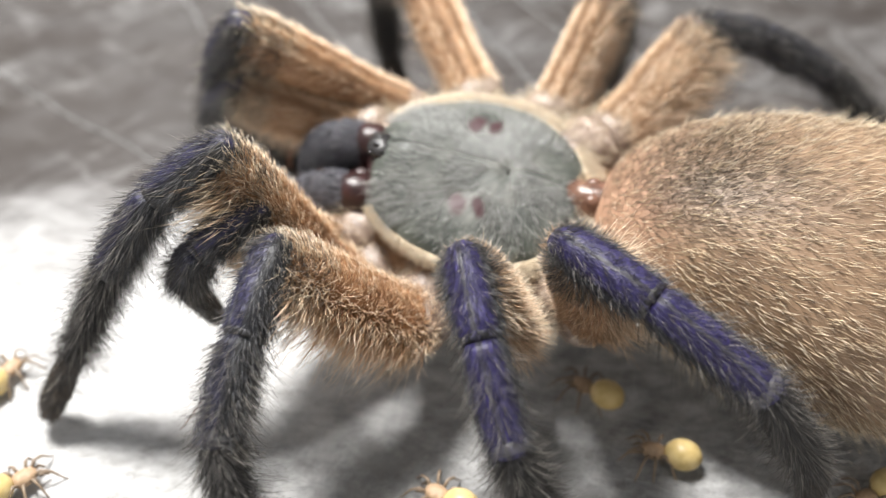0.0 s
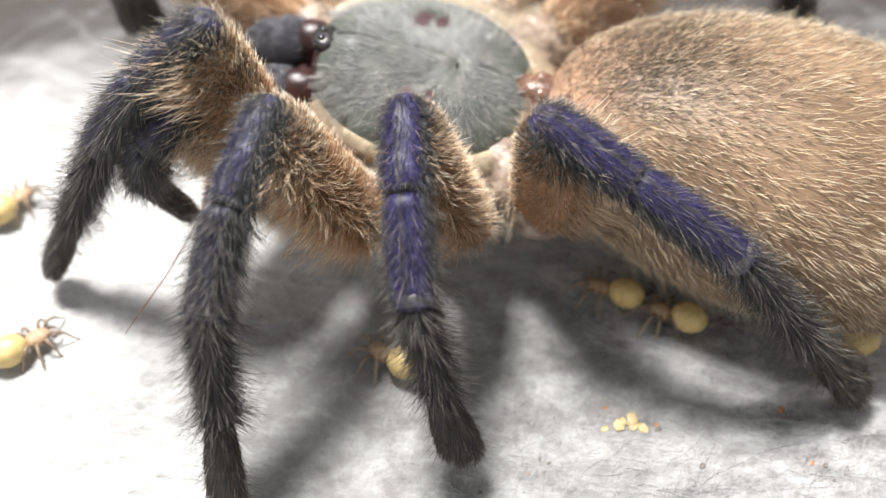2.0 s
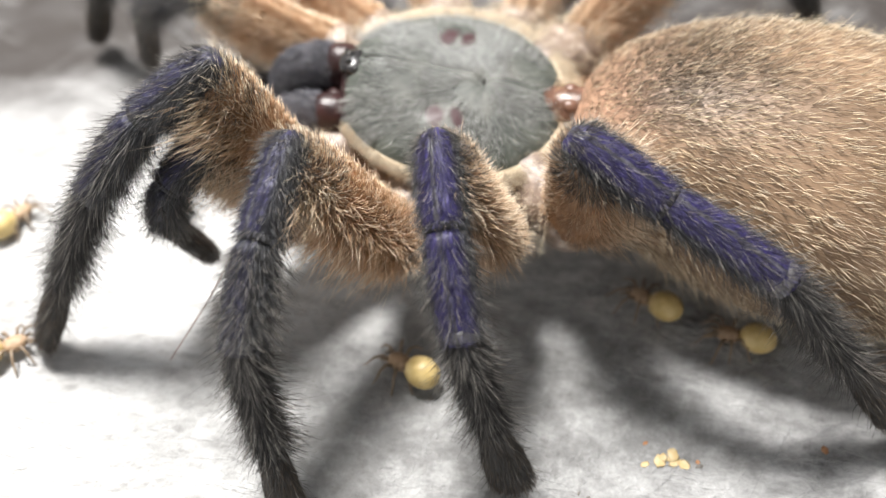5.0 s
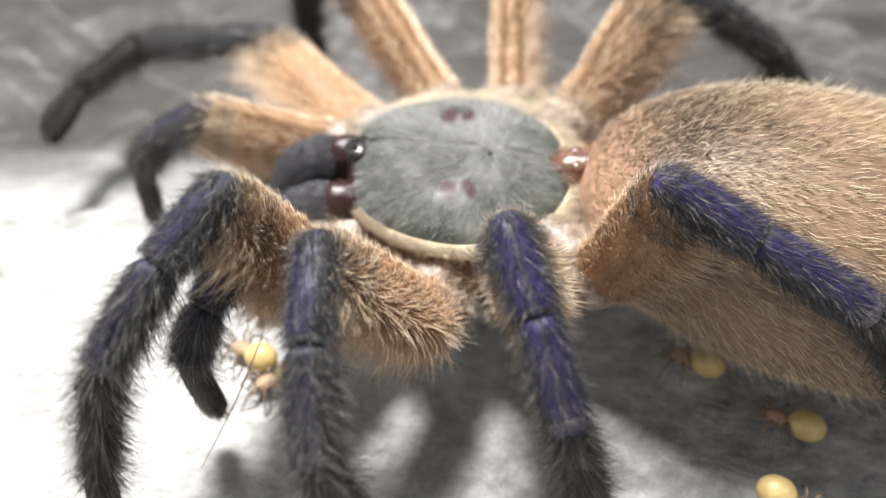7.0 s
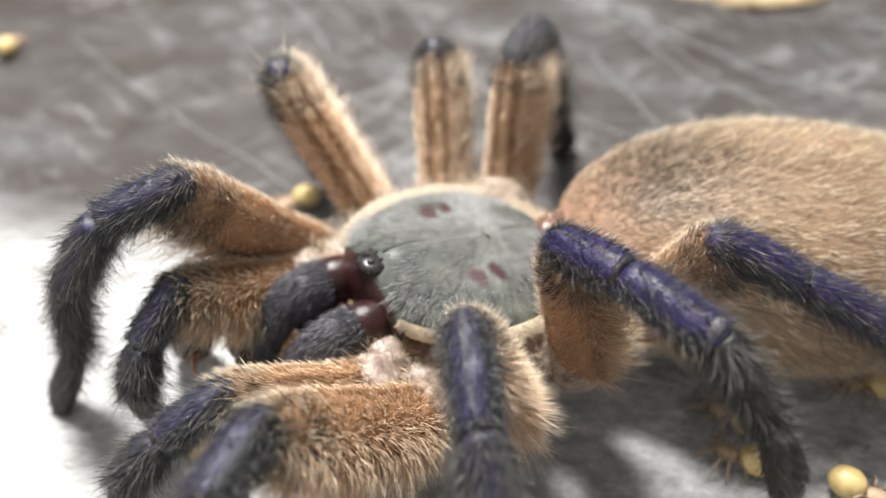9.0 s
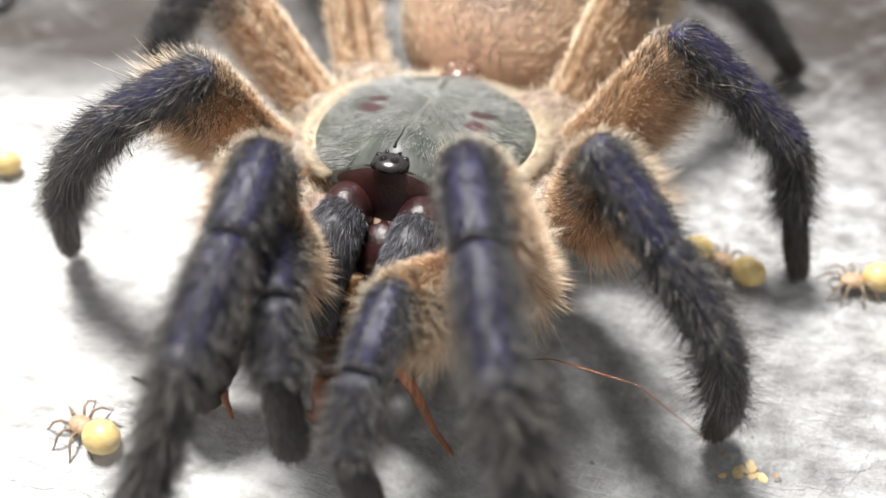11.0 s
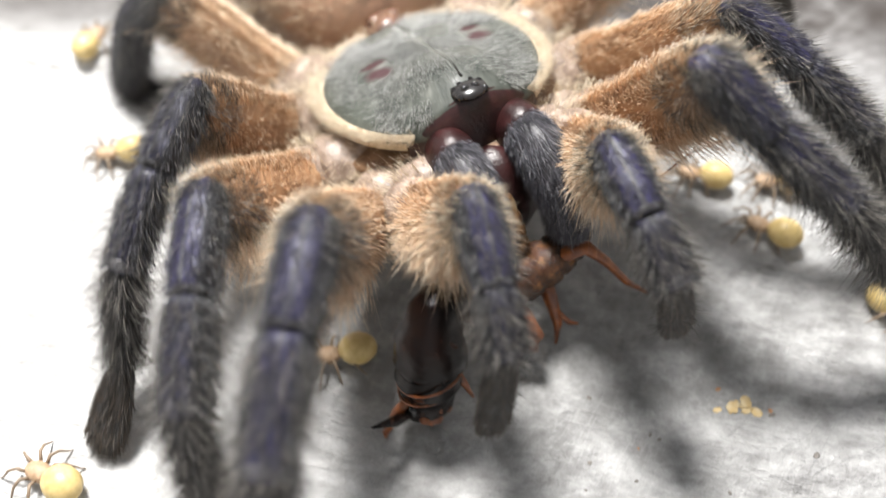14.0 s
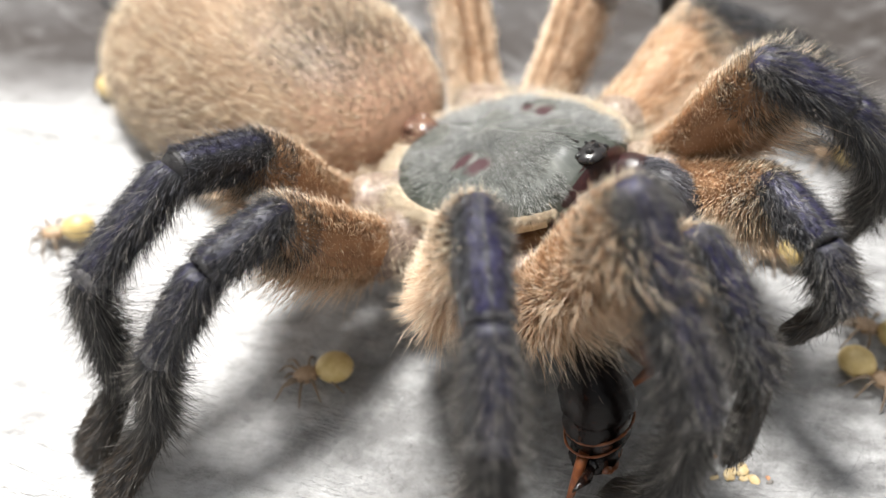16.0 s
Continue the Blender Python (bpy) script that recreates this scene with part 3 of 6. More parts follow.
def segmented(name, pts, radii, material, rings=7, sides=16):
    """A ringed insect body through points."""
    pts, radii = np.asarray(pts, float), np.asarray(radii, float)
    u = np.linspace(0, len(pts) - 1, 4 * rings + 1)
    p = np.stack([np.interp(u, range(len(pts)), pts[:, i]) for i in range(3)], 1)
    r = np.interp(u, range(len(pts)), radii) * (1 - 0.12 * (np.arange(len(u)) % 4 == 0))
    return tube(name, p, r, material, sides)


def hairs(name, pos, way, length, radius, material, droop=0.25, seed=0):
    """Many tapering, bent hairs; pos and way are arrays of roots and directions."""
    r = np.random.default_rng(seed)
    n = len(pos)
    way = way + r.normal(size=(n, 3)) * 0.16
    way /= np.linalg.norm(way, axis=1, keepdims=True)
    length = np.asarray(length) * np.ones(n)
    radius = np.asarray(radius) * np.ones(n)
    side = np.cross(way, r.normal(size=(n, 3)))
    side /= np.linalg.norm(side, axis=1, keepdims=True)
    other = np.cross(way, side)
    bend = (r.normal(size=(n, 3)) * 0.5 + np.array([0, 0, -0.3])) * droop * length[:, None]
    mid = pos + way * (0.55 * length)[:, None] + 0.25 * bend
    tip = pos + way * length[:, None] + bend
    verts = np.empty((n, 7, 3))
    for k in range(3):
        a = 2 * np.pi * k / 3
        o = np.cos(a) * side + np.sin(a) * other
        verts[:, k] = pos - 0.1 * way + o * radius[:, None]
        verts[:, 3 + k] = mid + o * (0.75 * radius)[:, None]
    verts[:, 6] = tip
    base = (np.arange(n) * 7)[:, None]
    quads = np.concatenate([base + np.array(q) for q in ((0, 1, 4, 3), (1, 2, 5, 4), (2, 0, 3, 5))])
    tris = np.concatenate([base + np.array(q) for q in ((3, 4, 6), (4, 5, 6), (5, 3, 6))])
    me = to_mesh(name, verts.reshape(-1, 3), quads.tolist() + tris.tolist(), material)
    along = me.attributes.new("along", "FLOAT", "POINT")
    along.data.foreach_set("value", np.tile([0.0, 0.0, 0.0, 0.55, 0.55, 0.55, 1.0], n))
    return me


def limb_hairs(name, prof, count, length, radius, material, lean=0.8, lo=0.02, hi=0.98, droop=0.25, seed=0, below=0.0, combed=0.0, bald=0):
    """Hairs over a limb segment, leaning towards its far end. below: how much longer they are on the underside; combed: how much flatter they lie on top; bald: the side (+1 or -1) that is nearly bare."""
    r = np.random.default_rng(seed)
    p = np.asarray(prof, float)
    x = p[0, 0] + (p[-1, 0] - p[0, 0]) * r.uniform(lo, hi, count)
    th = r.uniform(0, 2 * np.pi, count)
    bare = np.clip((np.cos(th) * bald - 0.25) / 0.35, 0, 1) * np.clip((0.9 - np.sin(th)) / 0.4, 0, 1) if bald else 0 * th
    keep = r.uniform(0, 1, count) > 0.6 * bare
    x, th, bare, count = x[keep], th[keep], bare[keep], int(keep.sum())
    pos, nor = limb_surface(prof, x, th)
    way = nor + (lean + combed * np.clip(np.sin(th), 0, 1))[:, None] * np.array([1.0, 0, 0])
    L = length * r.uniform(0.55, 1.25, count) * (1 + below * np.clip(-np.sin(th), 0, 1)) * (1 - 0.55 * bare)
    return hairs(name, pos, way, L, radius * r.uniform(0.7, 1.2, count), material, droop, seed + 1)


# ---- the floor and the walls that close the place ----
def swell(x, y):
    """Height of the webbed floor, in millimetres; flat where the spider stands."""
    h = 1.5 * noise.noise((x * 0.035, y * 0.035, 0.3)) + 0.9 * noise.noise((x * 0.13, y * 0.13, 4.0)) + 0.3 * noise.noise((x * 0.5, y * 0.5, 8.0))
    h += 3.2 * math.exp(-((y - 10.2 - 0.04 * (x + 45)) / 1.5) ** 2) / (1 + math.exp((x + 33) / 2))
    far = min(1.0, max(0.0, (math.hypot(x, y + 8) - 42) / 40))
    return h * (0.4 + 0.6 * far) - 0.45 + 2.5 * far * noise.noise((x * 0.02, y * 0.02, 2.0))


def build_floor():
    n = 190
    s = np.linspace(-1, 1, n)
    axis = 78 * s + 222 * s ** 5
    verts = [(x, y + 5, swell(x, y + 5)) for y in axis for x in axis]
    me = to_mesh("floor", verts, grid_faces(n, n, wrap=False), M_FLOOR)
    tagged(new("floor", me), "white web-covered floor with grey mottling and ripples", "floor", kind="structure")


def build_walls():
    for name, x0, y0, x1, y1 in (("wall_north", -300, 300, 300, 306), ("wall_south", -300, -306, 300, -300),
                                 ("wall_east", 300, -300, 306, 300), ("wall_west", -306, -300, -300, 300)):
        v = [(x, y, z) for z in (-6, 150) for x, y in ((x0, y0), (x1, y0), (x1, y1), (x0, y1))]
        f = [(0, 3, 2, 1), (4, 5, 6, 7), (0, 1, 5, 4), (1, 2, 6, 5), (2, 3, 7, 6), (3, 0, 4, 7)]
        me = to_mesh(name, v, f, M_WALL)
        me.polygons.foreach_set("use_smooth", [False] * 6)
        tagged(new(name, me), "plain pale enclosure wall", "wall", kind="structure")


build_floor()
build_walls()


def build_webs():
    """Silk strands stretched over the floor behind the spider."""
    r = np.random.default_rng(21)
    verts, faces = [], []
    def strand(a, b, rad):
        k = 14
        u = np.linspace(0, 1, k)
        p = np.array(a)[None] * (1 - u)[:, None] + np.array(b)[None] * u[:, None]
        p[:, :2] += np.cumsum(r.normal(size=(k, 2)) * 0.22, 0)
        z = np.array([swell(x, y) for x, y in p[:, :2]]) + 0.06
        o = len(verts)
        for i in range(k):
            for t in range(4):
                ang = t * math.pi / 2
                verts.append((p[i, 0] + rad * math.cos(ang), p[i, 1], z[i] + rad * math.sin(ang)))
        for i in range(k - 1):
            for t in range(4):
                q = (t + 1) % 4
                faces.append((o + i * 4 + t, o + i * 4 + q, o + (i + 1) * 4 + q, o + (i + 1) * 4 + t))
    for _ in range(46):
        x, y = r.uniform(-95, 75), r.uniform(30, 120)
        a, l = r.choice([-0.75, -0.55, 0.35, 1.9]) + r.normal() * 0.25, r.uniform(15, 70)
        if min(y, y + l * math.sin(a)) > 27:
            strand((x, y), (x + l * math.cos(a), y + l * math.sin(a)), r.uniform(0.04, 0.2))
    for _ in range(26):
        x, y = r.uniform(8, 45), r.uniform(-44, -24)
        a, l = r.choice([0.5, 0.7, 0.2]) + r.normal() * 0.2, r.uniform(5, 22)
        strand((x, y), (x + l * math.cos(a), y + l * math.sin(a)), r.uniform(0.012, 0.03))
    me = to_mesh("web", verts, faces, M_WEB)
    tagged(new("web", me), "white silk strands lying over the floor", "spider web", kind="stuff")


build_webs()


# ---- the tarantula ----
spider = new("tarantula")
spider.empty_display_size = 0.01
tagged(spider, "hairy tan tarantula with grey-green carapace and violet-banded legs", "tarantula")


def shell_height(x, y):
    u, w = (x + 1.17) / 10.4, y / (9.2 - 0.07 * (x + 1.17))
    r2 = min(1.0, u * u + w * w)
    z = 1.53 + 2.5 * (1 - r2) ** 0.72
    z += 1.5 * math.exp(-((x - 5.6) / 4.2) ** 2 - (y / 3.6) ** 2) * (1 - r2 ** 4)
    z -= 0.75 * math.exp(-((x + 4.3) / 0.55) ** 2 - (y / 1.1) ** 2)
    for s in (-1, 1):   # cervical and radial grooves
        for ax, ay, depth, wd in ((7.6, 6.2, 0.34, 1.1), (2.0, 9.5, 0.14, 0.8), (-4.2, 9.5, 0.14, 0.8), (-8.5, 7.0, 0.12, 0.8)):
            px, py = x + 4.3, y * s
            l = math.hypot(ax, ay)
            t = (px * ax + py * ay) / l
            d = abs(px * ay - py * ax) / l
            if 0.6 < t < 8.6:
                z -= depth * math.exp(-(d / wd) ** 2) * math.sin(math.pi * (t - 0.6) / 8.0) ** 1.5
    return z


def rim_point(th, k=1.0):
    c = math.cos(th)
    return -1.17 + 10.4 * k * (c - 0.12 * max(c, 0) ** 5), (9.2 - 0.72 * c) * k * math.sin(th)


def build_carapace():
    rings, n = 30, 72
    verts = [(-1.17, 0, shell_height(-1.17, 0))]
    for i in range(1, rings + 1):
        k = (i / rings) ** 0.9
        for j in range(n):
            x, y = rim_point(2 * math.pi * j / n, k)
            verts.append((x, y, shell_height(x, y) if k < 1 else 1.5))
    for k, z in ((1.035, 1.1), (1.0, 0.4)):
        for j in range(n):
            verts.append((*rim_point(2 * math.pi * j / n, k), z))
    faces = [(0, 1 + j, 1 + (j + 1) % n) for j in range(n)]
    for i in range(rings + 1):
        for j in range(n):
            q = (j + 1) % n
            faces.append((1 + i * n + j, 1 + (i + 1) * n + j, 1 + (i + 1) * n + q, 1 + i * n + q))
    shell = part("carapace", to_mesh("carapace", verts, faces, M_CARAPACE), spider, "grey-green domed carapace with maroon blotches")
    # short silver down, radiating from the fovea
    r = np.random.default_rng(3)
    pts, ways = [], []
    while len(pts) < 11500:
        k, th = math.sqrt(r.uniform()), r.uniform(0, 2 * math.pi)
        x, y = rim_point(th, 0.97 * k)
        if x > 6 and abs(y) < 2.5:
            continue
        if math.hypot(x + 1.5, abs(y) - 4.6) < 1.7 or abs(y) < 0.22 or math.hypot(x + 4.3, y) < 0.5:
            continue
        if r.uniform() < k ** 1.7 or noise.noise((x * 0.28, y * 0.28, 1.0)) < r.uniform(-0.35, 0.25):
            continue
        pts.append((x, y, shell_height(x, y)))
        d = np.array([x + 4.3, y, 0.0])
        d /= np.linalg.norm(d) + 1e-6
        ways.append((d[0], d[1], 0.30))
    part("down", hairs("down", np.array(pts), np.array(ways), r.uniform(0.5, 1.25, len(pts)), 0.0115, H_SILVER, 0.12, 4), shell, "fine silver down", "stuff")
    # cream fringe round the rim
    ring = []
    for k, z in ((0.0, 1.53), (0.022, 1.45), (0.042, 1.0), (0.03, 0.1)):
        for j in range(n):
            a = 0.72 + (2 * math.pi - 1.44) * j / (n - 1)
            wide = 0.35 + 1.9 * (0.5 - 0.5 * math.cos(a)) ** 1.1
            ring.append((*rim_point(a, 0.998 + k * wide + 0.006 * math.sin(9 * a)), z))
    rim = part("rim", to_mesh("rim", ring, grid_faces(4, n, wrap=False), M_RIM), spider, "cream rim of the carapace")
    th = r.uniform(0, 2 * math.pi, 13000)
    th = th[np.abs((th + math.pi) % (2 * math.pi) - math.pi) > 0.62]
    k = 0.992 + r.uniform(0.0, 0.06, len(th)) * (0.4 + 1.5 * (0.5 - 0.5 * np.cos(th)))
    pos = np.array([(*rim_point(t, q), 1.5 - 6 * max(q - 1.0, 0.0)) for t, q in zip(th, k)])
    way = np.stack([0.9 * np.cos(th) - 0.25, np.sin(th), r.uniform(-0.3, 0.5, len(th))], 1)
    part("fringe", hairs("fringe", pos, way, r.uniform(0.6, 1.35, len(th)) * (0.85 + 0.5 * (0.5 - 0.5 * np.cos(th))), 0.024, H_CREAM, 0.25, 6), rim, "cream fringe of hairs", "stuff")
    # grey hair over the front shoulders of the shell
    a = r.uniform(0.42, 1.0, 650) * r.choice([-1, 1], 650)
    k = r.uniform(0.82, 1.0, 650)
    pos = np.array([(*rim_point(t, q), shell_height(*rim_point(t, min(q, 0.97)))) for t, q in zip(a, k)])
    way = np.stack([np.cos(a), np.sin(a), r.uniform(-0.1, 0.3, 650)], 1)
    part("front_hair", hairs("front_hair", pos, way, r.uniform(0.6, 1.4, 650), 0.015, H_SILVER, 0.25, 9), shell, "grey hair over the front shoulders", "stuff")
    part("fovea", egg("fovea", (-4.3, 0, shell_height(-4.3, 0) + 0.02), (0.3, 0.8, 0.14), M_PIT, 16, 9, lump=0.08, seed=5), shell, "dark pit")
    line = [(x, 0.05 * math.sin(3 * x), shell_height(x, 0) - 0.02) for x in np.linspace(-3.2, 6.2, 20)]
    part("midline", tube("midline", line, [0.02 + 0.12 * (i / 19) ** 4 for i in range(20)], M_PIT, 6), shell, "dark line along the middle")
    for x, y, rr in ((-6.8, -4.4, 0.17), (-6.2, 3.2, 0.08), (-1.2, 1.5, 0.07), (1.9, -2.6, 0.06)):
        part("droplet", egg("droplet", (x, y, shell_height(x, y) + 0.5 * rr), (rr, rr, 0.8 * rr), M_SPECK, 10, 8), shell, "tiny shiny white speck")
    # belly side; the underside is widened to block light between the hips
    part("sternum", egg("sternum", (-4.0, 0, -1.9), (13.5, 11.6, 2.5), M_TAN_SKIN, lump=0.02), spider, "dark brown underside")
    # eye mound and eight eyes
    mound = part("eye_mound", egg("eye_mound", (7.1, 0, 3.6), (1.4, 1.5, 0.62), M_EYE_MOUND, 20, 14), spider, "shiny black eye mound")
    for s in (-1, 1):
        for x, y, z, rr in ((7.5, 0.45, 4.0, 0.38), (7.9, 1.05, 3.65, 0.33), (6.8, 1.06, 3.8, 0.33), (6.5, 0.5, 4.05, 0.24)):
            part("eye", egg("eye", (x, s * y, z), (rr, rr, rr), M_EYE, 12, 9), mound)
    sheet = []
    for k, f, drop in ((0.95, 1.0, 0.0), (0.985, 0.97, 0.0), (1.02, 0.8, 0.15), (1.045, 0.38, 0.7), (1.045, 0.0, 1.3), (0.98, 0.0, 2.3)):
        for j in range(29):
            a = -0.7 + 1.4 * j / 28
            x, y = rim_point(a, min(k, 0.985))
            top = shell_height(x, y) + 0.05
            sheet.append((*rim_point(a, k), top * f - drop - 0.9 * abs(j / 14 - 1) ** 3))
    part("clypeus", to_mesh("clypeus", sheet, grid_faces(6, 29, wrap=False), M_MAROON), spider, "glossy maroon front face")


def build_jaws():
    flat = 0.8   # the jaws are narrower than deep
    for s in (-1, 1):
        path = np.array([(7.5, 3.0 * s, -1.0), (9.5, 3.05 * s, -0.7), (11.4, 3.1 * s, -1.0), (13.0, 3.2 * s, -2.2), (14.1, 3.3 * s, -4.2), (14.4, 3.35 * s, -6.5), (14.1, 3.3 * s, -8.2), (13.7, 3.2 * s, -9.2)])
        rad = np.array([2.0, 2.3, 2.4, 2.35, 2.1, 1.75, 1.35, 0.65])
        def narrowed(me):
            for v in me.vertices:
                v.co.y = (3.15 * s + (v.co.y / MM - 3.15 * s) * flat) * MM
            return me
        jaw = part("chelicera", narrowed(tube("chelicera", path.tolist(), rad.tolist(), M_CHELICERA, 18)), spider, "blue-grey hairy jaw")
        part("jaw_base", narrowed(tube("jaw_base", [(7.2, 2.9 * s, -1.0), (8.0, 2.95 * s, -0.8), (8.8, 3.0 * s, -0.65), (9.2, 3.03 * s, -0.65), (9.5, 3.06 * s, -0.7), (9.8, 3.08 * s, -0.8)], [2.2, 2.5, 2.56, 2.5, 2.4, 2.1], M_MAROON, 24)), jaw, "glossy maroon jaw base")
        part("fang", tube("fang", [(13.8, 3.0 * s, -8.7), (13.2, 2.6 * s, -9.9), (11.8, 2.2 * s, -10.8), (10.6, 1.9 * s, -11.1)], [0.7, 0.6, 0.4, 0.08], M_MAROON, 10), jaw, "black curved fang")
        r = np.random.default_rng(30 + s)
        n = 8500
        u = 0.86 + 5.54 * r.uniform(0, 1, n) ** 1.05
        c = np.stack([np.interp(u, range(8), path[:, i]) for i in range(3)], 1)
        t = np.stack([np.interp(np.minimum(u + 0.3, 7), range(8), path[:, i]) for i in range(3)], 1) - c
        t /= np.linalg.norm(t, axis=1, keepdims=True)
        th = r.uniform(0, 2 * np.pi, n)
        a = np.cross(t, (0, 1.0, 0))
        a /= np.linalg.norm(a, axis=1, keepdims=True)
        nor = np.cos(th)[:, None] * a + np.sin(th)[:, None] * np.cross(t, a)
        root = c + nor * np.interp(u, range(8), rad)[:, None]
        root[:, 1] = 3.15 * s + (root[:, 1] - 3.15 * s) * flat
        part("hair", hairs("jaw_hair", root, nor * 0.38 + t, r.uniform(0.5, 1.3, n), 0.020, H_GREY, 0.15, 40), jaw, "short dark jaw hair", "stuff")
    part("mouth", egg("mouth", (9.0, 0, -5.2), (2.8, 3.4, 4.4), M_MAROON, 20, 14, lump=0.05, seed=8), spider, "dark mouthparts between the jaws")


ABD = (20.15, 13.5, 10.8, -0.10, 1.05)


def build_abdomen():
    """The abdomen hangs from the waist; its own origin is the waist."""
    a, b, c = ABD[0], ABD[1], ABD[2]
    cx, cz = -a + ABD[3], ABD[4] - 1.0
    n, m = 56, 44
    def skin(ph, th):
        full = np.sin(ph) ** np.where(ph < np.pi / 2, 0.84, 0.72)
        x = cx + a * np.cos(ph)
        taper = 1 + 0.07 * np.cos(ph + np.pi)
        return np.stack([x, b * full * taper * np.cos(th), cz + c * full * taper * np.sin(th)], -1)
    P, T = np.meshgrid(np.pi * (0.5 - 0.5 * np.cos(np.linspace(0.05, np.pi - 0.05, m))), np.linspace(0, 2 * np.pi, n, endpoint=False), indexing="ij")
    verts = skin(P, T).reshape(-1, 3)
    faces = grid_faces(m, n)
    faces.append(tuple(range(n))[::-1])
    faces.append(tuple(range((m - 1) * n, m * n)))
    body = part("abdomen", to_mesh("abdomen", verts, faces, M_ABDOMEN), spider, "large egg-shaped abdomen with golden-brown hair")
    r = np.random.default_rng(11)
    def coat(N, lo, hi):
        """Random points of the skin with their outward normals."""
        ph, th = np.arccos(r.uniform(lo, hi, N)), r.uniform(0, 2 * np.pi, N)
        nor = np.stack([np.cos(ph) / a, np.sin(ph) * np.cos(th) / b, np.sin(ph) * np.sin(th) / c], 1)
        return skin(ph, th), nor / np.linalg.norm(nor, axis=1, keepdims=True)
    N = 50000
    pos, nor = coat(N, -0.995, 0.97)
    way = 0.5 * nor + np.array([-1.0, 0, -0.08])
    way -= 0.75 * nor * np.minimum(0, (way * nor).sum(1) - 0.25)[:, None]
    part("under_hair", hairs("abdomen_under_hair", pos, way, r.uniform(0.4, 0.8, N) * np.clip(1.0 - (pos[:, 0] + 5.0) / 12, 0.5, 1.0), 0.015 * r.uniform(0.7, 1.25, N), H_FAWN, 0.14, 12), body, "dense fawn under hair", "stuff")
    N = 9500
    pos, nor = coat(N, -0.99, 0.96)
    way = 0.75 * nor + np.array([-1.0, 0, -0.08]) + 0.16 * r.normal(size=(N, 3))
    part("hair", hairs("abdomen_hair", pos, way, r.uniform(0.7, 1.25, N) * np.clip(1.0 - (pos[:, 0] + 4.0) / 14, 0.6, 1.15), 0.027 * r.uniform(0.7, 1.2, N), H_GOLD, 0.16, 15), body, "scattered golden hair", "stuff")
    N = 2600
    pos, nor = coat(N, -0.97, 0.6)
    low = np.clip(-nor[:, 2], 0, 1)
    part("long_hair", hairs("long_hair", pos, nor + np.array([-0.9, 0, 0]), r.uniform(1.1, 2.2, N) * (1 + 0.7 * low), 0.018, H_CREAM, 0.2, 13), body, "scattered long pale hairs", "stuff")
    N = 6500
    ph = np.arccos(1 - np.abs(0.40 + 0.2 * r.normal(size=N)).clip(0.01, 1.7))
    th = np.pi / 2 + r.normal(size=N) * 0.36
    nor = np.stack([np.cos(ph) / a, np.sin(ph) * np.cos(th) / b, np.sin(ph) * np.sin(th) / c], 1)
    nor /= np.linalg.norm(nor, axis=1, keepdims=True)
    part("dark_hair", hairs("dark_hair", skin(ph, th), nor * 0.8 + np.array([-0.8, 0, 0]), r.uniform(0.5, 0.95, N), 0.014, H_UMBER, 0.2, 14), body, "dark hair on the front of the back", "stuff")
    for s in (-1, 1):
        part("spinneret", tube("spinneret", [(cx - a + 1.2, 1.4 * s, cz + 0.6), (cx - a - 1.0, 2.0 * s, cz + 1.2), (cx - a - 3.2, 2.6 * s, cz + 2.3), (cx - a - 5.2, 3.0 * s, cz + 4.0)], [0.9, 0.8, 0.65, 0.35], M_BLACK_LEG), body, "dark spinneret")
    return body


build_carapace()
build_jaws()
abdomen = build_abdomen()
part("pedicel", tube("pedicel", [(-10.2, 0, 0.6), (-11.6, 0, 1.2), (-13.0, 0, 1.2), (-14.6, 0, 0.8)], [2.2, 2.0, 2.1, 2.6], M_PEDICEL, 16), spider, "glossy red-brown waist")
for s in (-1, 1):
    part("waist_knob", egg("waist_knob", (-12.0, 0.9 * s, 2.6), (0.8, 0.7, 0.6), M_PEDICEL, 14, 10), spider, "glossy red-brown knob")

r_waist = np.random.default_rng(77)
ring_a = r_waist.uniform(0, 2 * np.pi, 700)
ring_x = r_waist.uniform(-14.2, -10.4, 700)
waist_out = np.stack([0 * ring_a, np.cos(ring_a), np.sin(ring_a)], 1)
waist_pos = np.stack([ring_x, 0 * ring_a, 0.9 + 0 * ring_a], 1) + waist_out * 2.0
bald = (waist_out[:, 2] > 0.55) & (ring_x < -11.0)
part("waist_hair", hairs("waist_hair", waist_pos[~bald], waist_out[~bald] + np.array([-0.5, 0, 0]), r_waist.uniform(0.6, 1.5, int((~bald).sum())), 0.022, H_TAN, 0.2, 78), spider, "tan hair round the waist", "stuff")

# leg types: root (millimetres, left side), lengths, resting angle from straight ahead
LEGS = {
    "1": ((7.17, 10.8, -4.11), (19.4, 6.39, 8.11, 9.44, 7.49), 32),
    "2": ((0.52, 13.23, -2.68), (16.48, 6.92, 7.7, 8.39, 7.79), 65),
    "3": ((-6.98, 12.11, -1.71), (14.54, 6.16, 7.75, 7.67, 7.03), 105),
    "4": ((-13.29, 10.23, -1.08), (13.92, 7.24, 10.06, 11.32, 6.92), 145),
    "P": ((10.1, 7.16, -3.12), (13.35, 5.2, 4.58, 8.52), 10),
}
NAMES = ("femur", "patella", "tibia", "metatarsus", "tarsus")


